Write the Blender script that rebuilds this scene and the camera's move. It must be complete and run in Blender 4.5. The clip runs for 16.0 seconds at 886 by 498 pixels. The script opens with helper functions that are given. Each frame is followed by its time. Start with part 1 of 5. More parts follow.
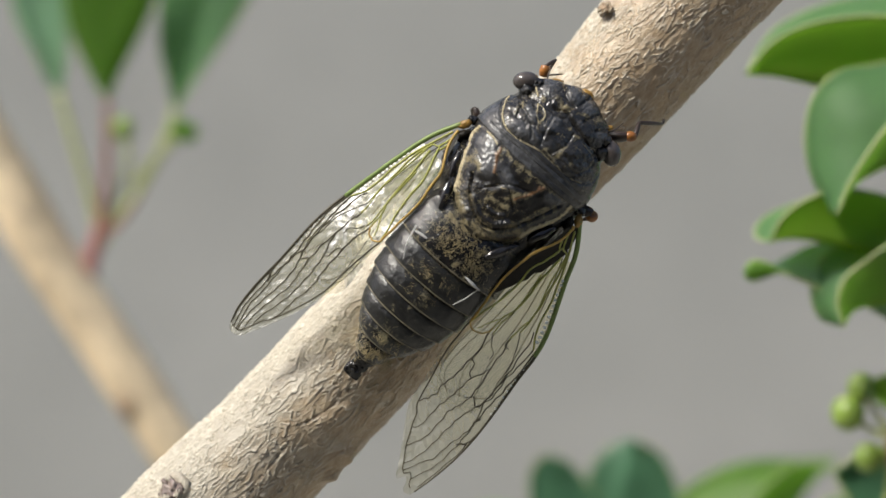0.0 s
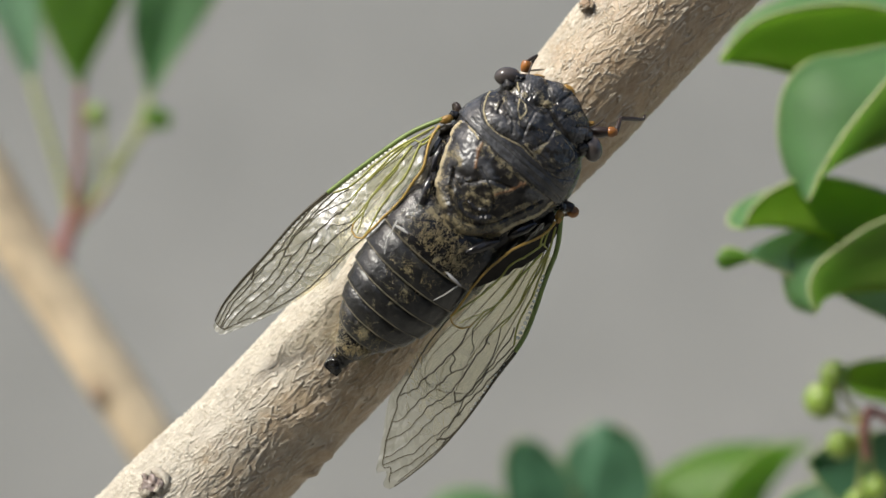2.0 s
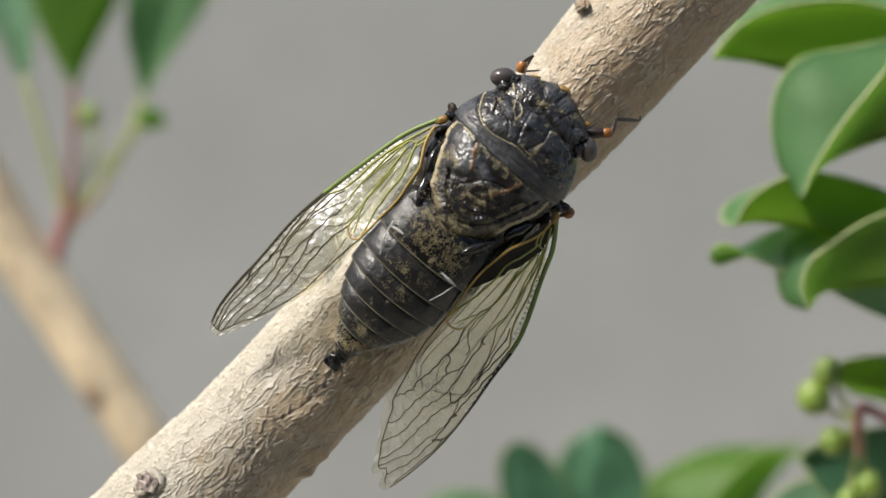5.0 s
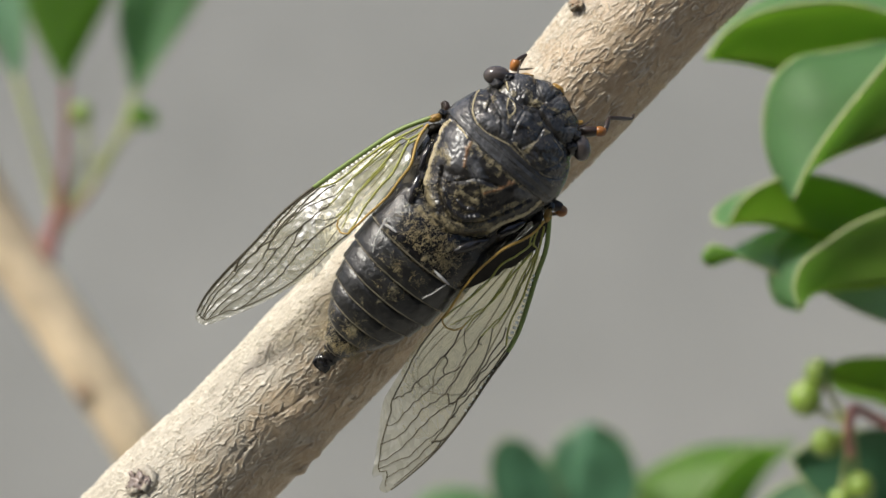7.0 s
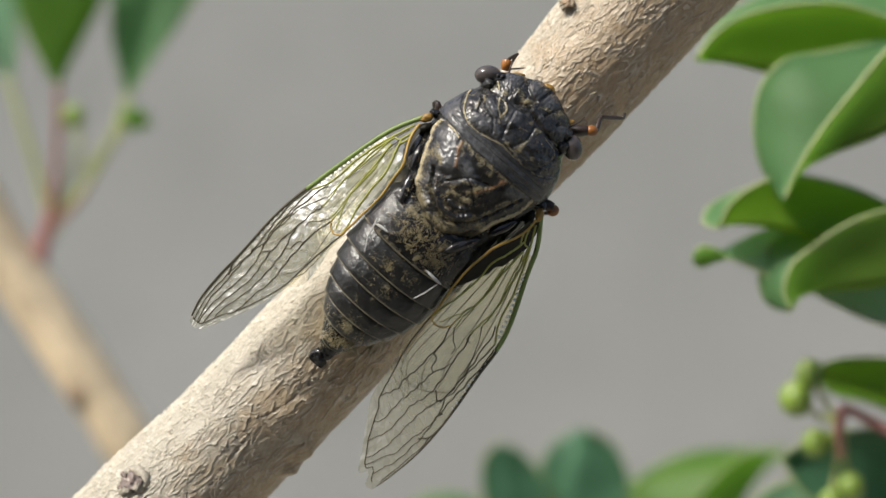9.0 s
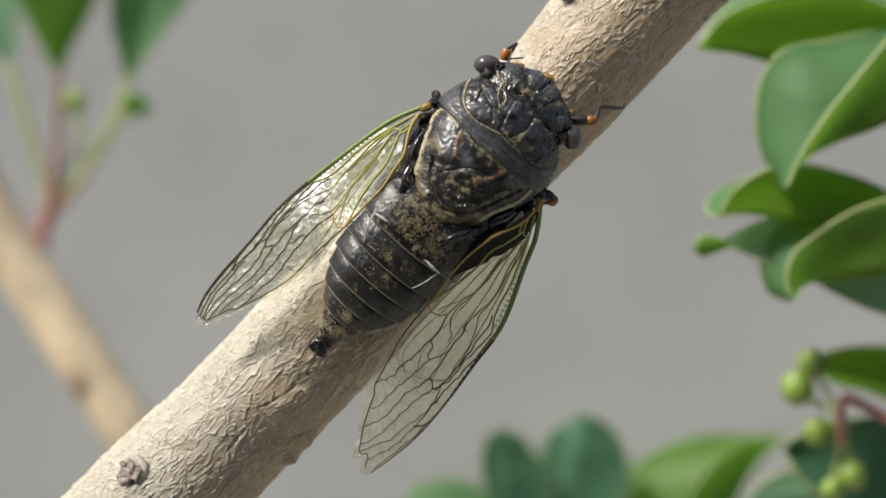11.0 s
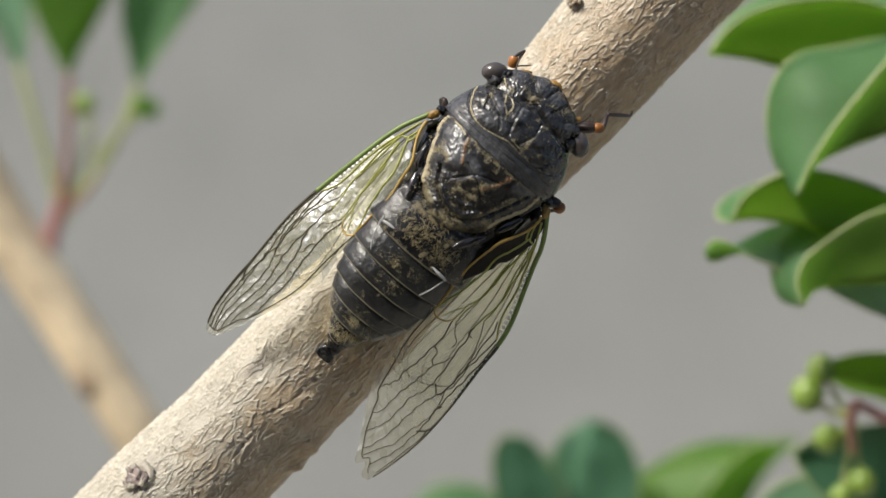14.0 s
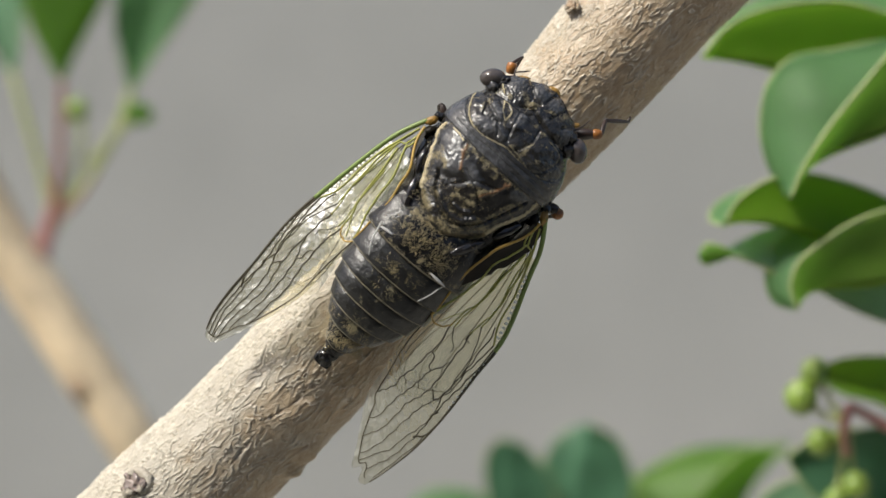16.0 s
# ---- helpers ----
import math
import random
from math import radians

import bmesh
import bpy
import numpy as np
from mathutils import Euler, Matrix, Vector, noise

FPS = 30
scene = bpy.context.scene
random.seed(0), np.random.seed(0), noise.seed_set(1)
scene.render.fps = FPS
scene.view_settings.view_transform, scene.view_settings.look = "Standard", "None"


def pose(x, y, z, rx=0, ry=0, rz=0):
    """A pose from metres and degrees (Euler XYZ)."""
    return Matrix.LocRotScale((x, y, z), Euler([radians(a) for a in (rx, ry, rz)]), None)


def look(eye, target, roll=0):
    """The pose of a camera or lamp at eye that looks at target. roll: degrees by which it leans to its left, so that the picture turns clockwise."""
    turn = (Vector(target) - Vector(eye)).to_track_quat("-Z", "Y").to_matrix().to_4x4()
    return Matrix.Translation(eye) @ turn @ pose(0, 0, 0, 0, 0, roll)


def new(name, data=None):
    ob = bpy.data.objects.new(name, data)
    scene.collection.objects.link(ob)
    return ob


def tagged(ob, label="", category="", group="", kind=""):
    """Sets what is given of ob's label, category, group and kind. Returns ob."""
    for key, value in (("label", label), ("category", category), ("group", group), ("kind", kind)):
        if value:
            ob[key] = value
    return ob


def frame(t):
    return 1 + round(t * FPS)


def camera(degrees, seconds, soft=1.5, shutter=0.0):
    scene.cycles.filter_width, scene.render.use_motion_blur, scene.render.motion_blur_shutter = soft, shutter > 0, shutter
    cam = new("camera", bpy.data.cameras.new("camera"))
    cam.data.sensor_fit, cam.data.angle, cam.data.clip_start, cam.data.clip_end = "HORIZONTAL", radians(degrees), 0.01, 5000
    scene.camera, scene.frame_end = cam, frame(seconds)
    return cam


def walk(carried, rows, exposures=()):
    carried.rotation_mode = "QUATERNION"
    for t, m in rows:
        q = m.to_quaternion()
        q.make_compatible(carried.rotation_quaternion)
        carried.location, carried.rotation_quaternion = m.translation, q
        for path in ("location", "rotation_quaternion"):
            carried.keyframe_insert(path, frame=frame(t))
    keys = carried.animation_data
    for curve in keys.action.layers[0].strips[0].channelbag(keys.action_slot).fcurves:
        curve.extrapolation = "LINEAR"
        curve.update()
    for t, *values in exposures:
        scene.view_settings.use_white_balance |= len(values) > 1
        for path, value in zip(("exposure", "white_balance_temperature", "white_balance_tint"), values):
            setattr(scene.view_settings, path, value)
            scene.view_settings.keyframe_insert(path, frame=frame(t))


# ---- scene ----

# ---------------------------------------------------------------- camera
# World: z up, the insect sits at about (0, 0, EYE_Z); the camera looks along +y.
D = 0.3144          # eye to the insect
EYE_Z = 1.5
cam = camera(28.0, 16.0)
cam.data.dof.use_dof = True
cam.data.dof.focus_distance = D + 0.001
cam.data.dof.aperture_fstop = 8.5

# seconds, aim point right and up of the insect's centre in millimetres, roll
AIM = [
    (0, -5.84, 0.62, -0.42), (0.5, -5.21, 0.20, -0.36), (1, -4.44, 0.20, -0.25), (1.5, -3.77, 0.40, -0.38),
    (2, -2.50, -0.25, -0.33), (2.5, -2.46, -0.26, -0.25), (3, -2.20, -0.40, -0.27), (3.5, -1.94, -0.90, -0.27),
    (4, -1.95, -0.51, -0.29), (6.5, -0.94, -0.05, -0.07), (7, -0.44, -0.50, -0.11), (7.5, -0.81, -1.53, -0.14),
    (8, -0.49, -1.70, -0.05), (8.5, 0.17, -0.87, -0.08), (9, 1.03, -0.57, -0.20), (11.5, 1.16, -2.59, -0.17),
    (12, -0.38, -1.45, -0.07), (12.5, 0, 0, 0), (13, -0.42, -0.06, 0.08), (13.5, 0.30, -0.23, 0),
    (14, -0.07, -1.13, 0.02), (14.5, 0.55, -0.88, 0.03), (15, 0.09, -1.12, -0.11), (15.5, 0.20, 0.53, 0.10),
    (16, 0.26, -0.07, 0.03)]
walk(cam, [(t, look((0, -D, EYE_Z), (x / 1000, 0, EYE_Z + z / 1000), r)) for t, x, z, r in AIM])

# ---------------------------------------------------------------- light
world = bpy.data.worlds.new("sky")
scene.world = world
world.use_nodes = True
wn = world.node_tree.nodes
sky = wn.new("ShaderNodeTexSky")
sky.sky_type, sky.sun_disc = "NISHITA", False
sky.sun_elevation, sky.sun_rotation = radians(53), radians(251)
sky.dust_density, sky.air_density = 4.0, 1.0
wn["Background"].inputs["Strength"].default_value = 0.15
world.node_tree.links.new(sky.outputs["Color"], wn["Background"].inputs["Color"])
sun = new("sun", bpy.data.lights.new("sun", "SUN"))
sun.data.energy, sun.data.angle, sun.data.color = 3.9, radians(10), (1.0, 0.97, 0.88)
sun.matrix_world = look((-0.76, -0.62, 1.12), (0, 0, 0))
scene.view_settings.exposure = 0.05


# ---------------------------------------------------------------- materials
def shader(name, rough=0.5, spec=0.5):
    m = bpy.data.materials.new(name)
    m.use_nodes = True
    nt = m.node_tree
    b = nt.nodes["Principled BSDF"]
    b.inputs["Roughness"].default_value = rough
    b.inputs["Specular IOR Level"].default_value = spec
    return m, nt, b


def coords(nt, scale=(1, 1, 1), rot=(0, 0, 0)):
    tc = nt.nodes.new("ShaderNodeTexCoord")
    mp = nt.nodes.new("ShaderNodeMapping")
    mp.inputs["Scale"].default_value = scale
    mp.inputs["Rotation"].default_value = rot
    nt.links.new(tc.outputs["Object"], mp.inputs["Vector"])
    return mp.outputs["Vector"]


def noise_tex(nt, vec, scale, detail=4, rough=0.55, distortion=0.0):
    n = nt.nodes.new("ShaderNodeTexNoise")
    n.inputs["Scale"].default_value, n.inputs["Detail"].default_value = scale, detail
    n.inputs["Roughness"].default_value, n.inputs["Distortion"].default_value = rough, distortion
    nt.links.new(vec, n.inputs["Vector"])
    return n.outputs["Fac"]


def ramp(nt, fac, *stops):
    r = nt.nodes.new("ShaderNodeValToRGB")
    e = r.color_ramp.elements
    while len(e) < len(stops):
        e.new(0.5)
    for k, (p, c) in zip(e, stops):
        k.position, k.color = p, (*c, 1) if len(c) == 3 else c
    nt.links.new(fac, r.inputs["Fac"])
    return r.outputs["Color"]


def mix(nt, fac, a, b, mode="MIX"):
    n = nt.nodes.new("ShaderNodeMix")
    n.data_type, n.blend_type = "RGBA", mode
    for sock, v in ((n.inputs[0], fac), (n.inputs[6], a), (n.inputs[7], b)):
        if hasattr(v, "node"):
            nt.links.new(v, sock)
        elif isinstance(v, (int, float)):
            sock.default_value = v
        else:
            sock.default_value = (*v, 1)
    return n.outputs[2]


def bump(nt, b, height, strength, dist, previous=None):
    n = nt.nodes.new("ShaderNodeBump")
    n.inputs["Strength"].default_value, n.inputs["Distance"].default_value = strength, dist
    nt.links.new(height, n.inputs["Height"])
    if previous is not None:
        nt.links.new(previous, n.inputs["Normal"])
    nt.links.new(n.outputs["Normal"], b.inputs["Normal"])
    return n.outputs["Normal"]


def attr(nt, name):
    n = nt.nodes.new("ShaderNodeAttribute")
    n.attribute_type, n.attribute_name = "GEOMETRY", name
    return n.outputs["Fac"]


def calc(nt, kind, a, b, c=0.0):
    n = nt.nodes.new("ShaderNodeMath")
    n.operation = kind
    for sock, v in zip(n.inputs, (a, b, c)):
        if hasattr(v, "node"):
            nt.links.new(v, sock)
        else:
            sock.default_value = v
    return n.outputs[0]


def concrete():
    m, nt, b = shader("concrete", 0.9, 0.2)
    v = coords(nt)
    big = noise_tex(nt, v, 2.2, 3)
    fine = noise_tex(nt, v, 60, 6)
    col = ramp(nt, big, (0.3, (0.279, 0.279, 0.267)), (0.7, (0.376, 0.371, 0.354)))
    col = mix(nt, 0.25, col, ramp(nt, fine, (0.3, (0.266, 0.270, 0.252)), (0.7, (0.382, 0.386, 0.363))))
    nt.links.new(col, b.inputs["Base Color"])
    bump(nt, b, fine, 0.3, 0.002)
    return m


def bark(name, pale, mid, dark, relief=1.0):
    """Thin bark: tan with yellowish, grey and brown patches and fine wavy flake edges that run along the stem (its local z)."""
    m, nt, b = shader(name, 0.38, 0.5)
    v = coords(nt, (1, 1, 0.5))
    v2 = coords(nt)
    patch = noise_tex(nt, v2, 110, 5)
    grain = noise_tex(nt, v, 1300, 5, 0.7)
    large = noise_tex(nt, v2, 45, 4)
    hue = noise_tex(nt, v2, 150, 3, 0.5, 0.5)
    col = ramp(nt, large, (0.32, mid), (0.62, pale))
    col = mix(nt, 0.45, col, ramp(nt, patch, (0.36, dark), (0.5, mid), (0.62, pale)))
    col = mix(nt, ramp(nt, hue, (0.55, (0, 0, 0)), (0.72, (0.5, 0.5, 0.5))), col, (pale[0] * 1.0, pale[1] * 0.9, pale[2] * 0.62))
    col = mix(nt, ramp(nt, hue, (0.28, (0.5, 0.5, 0.5)), (0.42, (0, 0, 0))), col, (pale[0] * 0.78, pale[1] * 0.86, pale[2] * 0.98))
    # light and shade put into the colour: lit side paler, shaded side browner
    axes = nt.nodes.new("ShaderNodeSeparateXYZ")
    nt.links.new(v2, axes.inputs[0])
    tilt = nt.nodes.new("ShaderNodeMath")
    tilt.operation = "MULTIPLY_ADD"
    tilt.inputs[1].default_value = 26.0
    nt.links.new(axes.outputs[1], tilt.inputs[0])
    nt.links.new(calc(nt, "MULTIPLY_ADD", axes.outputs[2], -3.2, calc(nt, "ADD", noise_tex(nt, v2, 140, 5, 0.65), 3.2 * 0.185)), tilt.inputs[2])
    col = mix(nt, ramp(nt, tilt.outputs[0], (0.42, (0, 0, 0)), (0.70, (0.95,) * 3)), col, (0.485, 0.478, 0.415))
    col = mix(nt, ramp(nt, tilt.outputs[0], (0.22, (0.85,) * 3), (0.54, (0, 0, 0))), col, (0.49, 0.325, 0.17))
    speck = noise_tex(nt, v, 480, 4, 0.6)
    col = mix(nt, 0.32, col, ramp(nt, speck, (0.38, dark), (0.5, mid), (0.62, pale)))
    col = mix(nt, 0.35, col, ramp(nt, grain, (0.3, dark), (0.7, pale)))
    nt.links.new(col, b.inputs["Base Color"])
    steps = noise_tex(nt, coords(nt, (1, 1, 0.34)), 310, 3, 0.5, 0.25)
    stairs = [(0.28 + 0.052 * k + o, (h / 10,) * 3) for k in range(9) for o, h in ((0.0, k), (0.008, k + 1.7), (0.026, k + 1.0))]
    lips = ramp(nt, steps, *stairs)
    fine = noise_tex(nt, coords(nt, (1, 1, 0.5)), 900, 3, 0.6, 0.8)
    cuts = ramp(nt, fine, *[(0.36 + 0.09 * k + o, (h / 4,) * 3) for k in range(4) for o, h in ((0.0, k), (0.03, k + 1.0))])
    col = mix(nt, 0.08, col, lips, "OVERLAY")
    # dark cracks with their shade, and glints on flake edges, put into the colour
    col = mix(nt, calc(nt, "MULTIPLY", attr(nt, "crack"), 0.3), col, dark)
    col = mix(nt, calc(nt, "MULTIPLY", attr(nt, "lip"), 0.85), col, (0.68, 0.63, 0.52))
    nt.links.new(col, b.inputs["Base Color"])
    n0 = bump(nt, b, lips, 0.3 * relief, 0.0016)
    nt.links.new(ramp(nt, noise_tex(nt, v2, 210, 2), (0.34, (0.12,) * 3), (0.55, (0.4,) * 3)), n0.node.inputs["Strength"])
    n1 = bump(nt, b, cuts, 0.28 * relief, 0.0004, n0)
    bump(nt, b, grain, 0.25, 0.0003, n1)
    return m


def leaf_skin(name, top, vein, rough=0.32, through_light=0.25):
    m, nt, b = shader(name, rough, 0.32)
    v = coords(nt)
    a = noise_tex(nt, v, 60, 4)
    f = noise_tex(nt, v, 700, 3)
    col = ramp(nt, a, (0.3, tuple(c * 0.8 for c in top)), (0.7, tuple(c * 1.15 for c in top)))
    col = mix(nt, ramp(nt, f, (0.55, (0, 0, 0)), (0.8, (0.35, 0.35, 0.35))), col, vein)
    nt.links.new(col, b.inputs["Base Color"])
    bump(nt, b, f, 0.15, 0.0004)
    tr = nt.nodes.new("ShaderNodeBsdfTranslucent")
    tr.inputs["Color"].default_value = (min(0.7, top[0] * 3.2 + 0.12), min(0.92, top[1] * 2.4 + 0.25), top[2] * 3.0 + 0.03, 1)
    ms = nt.nodes.new("ShaderNodeMixShader")
    ms.inputs[0].default_value = through_light
    nt.links.new(b.outputs[0], ms.inputs[1])
    nt.links.new(tr.outputs[0], ms.inputs[2])
    nt.links.new(ms.outputs[0], nt.nodes["Material Output"].inputs["Surface"])
    return m


def plain(name, colour, rough=0.5, spec=0.5, vary=0.25, scale=500, relief=0.2, depth=0.0003):
    m, nt, b = shader(name, rough, spec)
    v = coords(nt)
    n = noise_tex(nt, v, scale, 5)
    big = noise_tex(nt, v, scale * 0.18, 3)
    lo, hi = tuple(c * (1 - vary) for c in colour), tuple(min(1, c * (1 + vary)) for c in colour)
    col = mix(nt, 0.5, ramp(nt, n, (0.3, lo), (0.7, hi)), ramp(nt, big, (0.3, lo), (0.7, hi)))
    nt.links.new(col, b.inputs["Base Color"])
    if relief:
        bump(nt, b, n, relief, depth)
    return m


def cuticle(name, gold_at, rough=0.2, black=(0.012, 0.0112, 0.0105), gold=(0.25, 0.20, 0.10), scale=360, spread=0.0, wrinkle=0.3, spec=0.5):
    """Black insect shell with worn patches of golden down; the higher gold_at, the barer it is."""
    m, nt, b = shader(name, rough, spec)
    v = coords(nt)
    p = noise_tex(nt, v, scale, 5, 0.65, 0.6)
    f = noise_tex(nt, v, scale * 7, 4, 0.75)
    g = noise_tex(nt, v, scale * 2.4, 4, 0.6, 0.8)
    comb = nt.nodes.new("ShaderNodeMath")
    comb.operation = "MULTIPLY_ADD"
    comb.inputs[1].default_value = 0.78
    half = nt.nodes.new("ShaderNodeMath")
    half.operation = "MULTIPLY"
    half.inputs[1].default_value = 1.12
    nt.links.new(p, half.inputs[0])
    nt.links.new(f, comb.inputs[0])
    nt.links.new(half.outputs[0], comb.inputs[2])
    mask = ramp(nt, comb.outputs[0], (gold_at / 1.3, (0, 0, 0)), (min(0.99, (gold_at + 0.10) / 1.3), (1, 1, 1)))
    norm = nt.nodes.new("ShaderNodeMath")
    norm.operation = "MULTIPLY"
    norm.inputs[1].default_value = 1 / 1.3
    # broad bare and broad downy zones
    zone = nt.nodes.new("ShaderNodeMath")
    zone.operation = "MULTIPLY_ADD"
    zone.inputs[1].default_value = 0.55
    nt.links.new(noise_tex(nt, v, scale * 0.42, 2, 0.5, 0.3), zone.inputs[0])
    less = nt.nodes.new("ShaderNodeMath")
    less.operation = "SUBTRACT"
    less.inputs[1].default_value = 0.275
    nt.links.new(comb.outputs[0], less.inputs[0])
    nt.links.new(less.outputs[0], zone.inputs[2])
    total = zone.outputs[0]
    if spread:
        # the down thins out from the middle of the back to the flanks
        axes = nt.nodes.new("ShaderNodeSeparateXYZ")
        nt.links.new(coords(nt), axes.inputs[0])
        side = nt.nodes.new("ShaderNodeMath")
        side.operation = "MULTIPLY"
        nt.links.new(axes.outputs[0], side.inputs[0])
        nt.links.new(axes.outputs[0], side.inputs[1])
        thin = nt.nodes.new("ShaderNodeMath")
        thin.operation = "MULTIPLY_ADD"
        thin.inputs[1].default_value = -spread * 1e4
        nt.links.new(side.outputs[0], thin.inputs[0])
        nt.links.new(total, thin.inputs[2])
        total = thin.outputs[0]
    nt.links.new(total, norm.inputs[0])
    nt.links.new(norm.outputs[0], mask.node.inputs["Fac"])
    tone = noise_tex(nt, v, scale * 1.3, 3)
    goldc = ramp(nt, tone, (0.35, tuple(c * 0.4 for c in gold)), (0.65, gold))
    blackc = ramp(nt, tone, (0.4, black), (0.75, tuple(c * 2.4 for c in black)))
    nt.links.new(mix(nt, mask, blackc, goldc), b.inputs["Base Color"])
    nt.links.new(mix(nt, mask, (rough,) * 3, (0.6,) * 3), b.inputs["Roughness"])
    n1 = bump(nt, b, p, 0.2, 0.0008)
    n2 = bump(nt, b, g, wrinkle, 0.0004, n1)
    bump(nt, b, mix(nt, mask, (0.5,) * 3, f), 0.5, 0.0002, n2)
    return m


def membrane(name, tint, gloss):
    """Clear wing skin: tinted see-through, crimped into small cells between the veins, with a silky sheen."""
    m = bpy.data.materials.new(name)
    m.use_nodes = True
    nt = m.node_tree
    nt.nodes.remove(nt.nodes["Principled BSDF"])
    v = coords(nt)
    n = noise_tex(nt, v, 330, 3)
    f = noise_tex(nt, v, 1500, 3)
    tc = nt.nodes.new("ShaderNodeTexCoord")
    mp = nt.nodes.new("ShaderNodeMapping")
    mp.inputs["Scale"].default_value = (46, 8, 1)
    nt.links.new(tc.outputs["UV"], mp.inputs["Vector"])
    cell = nt.nodes.new("ShaderNodeTexVoronoi")
    cell.inputs["Scale"].default_value = 1.0
    cell.inputs["Randomness"].default_value = 0.75
    nt.links.new(mp.outputs[0], cell.inputs["Vector"])
    sep = nt.nodes.new("ShaderNodeSeparateColor")
    nt.links.new(cell.outputs["Color"], sep.inputs[0])
    hump = nt.nodes.new("ShaderNodeMath")
    hump.operation = "MULTIPLY_ADD"
    hump.inputs[1].default_value = -0.9
    nt.links.new(cell.outputs["Distance"], hump.inputs[0])
    nt.links.new(n, hump.inputs[2])
    bp = nt.nodes.new("ShaderNodeBump")
    bp.inputs["Strength"].default_value, bp.inputs["Distance"].default_value = 0.45, 0.0008
    nt.links.new(hump.outputs[0], bp.inputs["Height"])
    tr = nt.nodes.new("ShaderNodeBsdfTransparent")
    nt.links.new(ramp(nt, n, (0.3, tint), (0.7, tuple(min(1, c * 1.08) for c in tint))), tr.inputs["Color"])
    gl = nt.nodes.new("ShaderNodeBsdfGlossy")
    gl.inputs["Roughness"].default_value = 0.55
    nt.links.new(bp.outputs[0], gl.inputs["Normal"])
    df = nt.nodes.new("ShaderNodeBsdfDiffuse")
    # the cells next to the wing's root are tinted yellow-green
    axes = nt.nodes.new("ShaderNodeSeparateXYZ")
    nt.links.new(tc.outputs["UV"], axes.inputs[0])
    out = ramp(nt, axes.outputs[0], (0.25, (0, 0, 0)), (0.5, (1, 1, 1)))
    nt.links.new(mix(nt, out, (0.55, 0.60, 0.27), (0.82, 0.83, 0.74)), df.inputs["Color"])
    fr = nt.nodes.new("ShaderNodeFresnel")
    fr.inputs["IOR"].default_value = 1.56
    boost = nt.nodes.new("ShaderNodeMath")
    boost.operation, boost.use_clamp = "MULTIPLY", True
    silky = ramp(nt, axes.outputs[0], (0.32, (0, 0, 0)), (0.7, (0.5,) * 3), (0.95, (1, 1, 1)))
    nt.links.new(mix(nt, silky, (gloss * 1.0,) * 3, (gloss * 15,) * 3), boost.inputs[1])
    nt.links.new(fr.outputs[0], boost.inputs[0])
    m1 = nt.nodes.new("ShaderNodeMixShader")
    milk = mix(nt, 0.6, ramp(nt, f, (0.35, (0.05,) * 3), (0.7, (0.10,) * 3)), ramp(nt, sep.outputs[0], (0.3, (0.03,) * 3), (0.8, (0.17,) * 3)))
    nt.links.new(milk, m1.inputs[0])
    nt.links.new(tr.outputs[0], m1.inputs[1])
    nt.links.new(df.outputs[0], m1.inputs[2])
    m2 = nt.nodes.new("ShaderNodeMixShader")
    nt.links.new(boost.outputs[0], m2.inputs[0])
    nt.links.new(m1.outputs[0], m2.inputs[1])
    nt.links.new(gl.outputs[0], m2.inputs[2])
    nt.links.new(m2.outputs[0], nt.nodes["Material Output"].inputs["Surface"])
    return m


def shell_skin(name, rough=0.24, scale=520, black=(0.009, 0.008, 0.007), gold=(0.23, 0.19, 0.10), bare=0.66):
    """Black insect shell; its mesh says where gold down, cream and rust lie ("down", "pale", "rust"), and grey sky
    sheen painted into the colour.
    """
    m, nt, b = shader(name, rough, 0.5)
    v = coords(nt)
    p = noise_tex(nt, v, scale, 5, 0.65, 0.6)
    f = noise_tex(nt, v, scale * 7, 4, 0.75)
    g = noise_tex(nt, v, scale * 2.6, 4, 0.65, 0.8)
    worn = calc(nt, "MULTIPLY_ADD", p, 0.5, calc(nt, "MULTIPLY", f, 0.5))
    cover = calc(nt, "MULTIPLY_ADD", attr(nt, "down"), 0.36, worn)
    mask = ramp(nt, cover, (bare - 0.05, (0, 0, 0)), (bare + 0.02, (1, 1, 1)))
    tone = noise_tex(nt, v, scale * 1.3, 3)
    goldc = ramp(nt, f, (0.32, tuple(c * 0.35 for c in gold)), (0.66, gold))
    pale = ramp(nt, f, (0.3, (0.22, 0.18, 0.10)), (0.66, (0.55, 0.47, 0.29)))
    goldc = mix(nt, attr(nt, "pale"), goldc, pale)
    blackc = ramp(nt, tone, (0.4, black), (0.75, tuple(c * 2.2 for c in black)))
    sheenc = ramp(nt, g, (0.35, (0.034, 0.034, 0.035)), (0.65, (0.095, 0.095, 0.097)))
    blackc = mix(nt, attr(nt, "grey_sheen"), blackc, sheenc)
    rustc = ramp(nt, f, (0.35, (0.05, 0.025, 0.012)), (0.65, (0.26, 0.14, 0.06)))
    col = mix(nt, mask, blackc, goldc)
    nt.links.new(mix(nt, attr(nt, "rust"), col, rustc), b.inputs["Base Color"])
    nt.links.new(mix(nt, mask, (rough,) * 3, (0.62,) * 3), b.inputs["Roughness"])
    n1 = bump(nt, b, g, 0.12, 0.0004)
    bump(nt, b, mix(nt, mask, (0.5,) * 3, f), 0.5, 0.0002, n1)
    return m


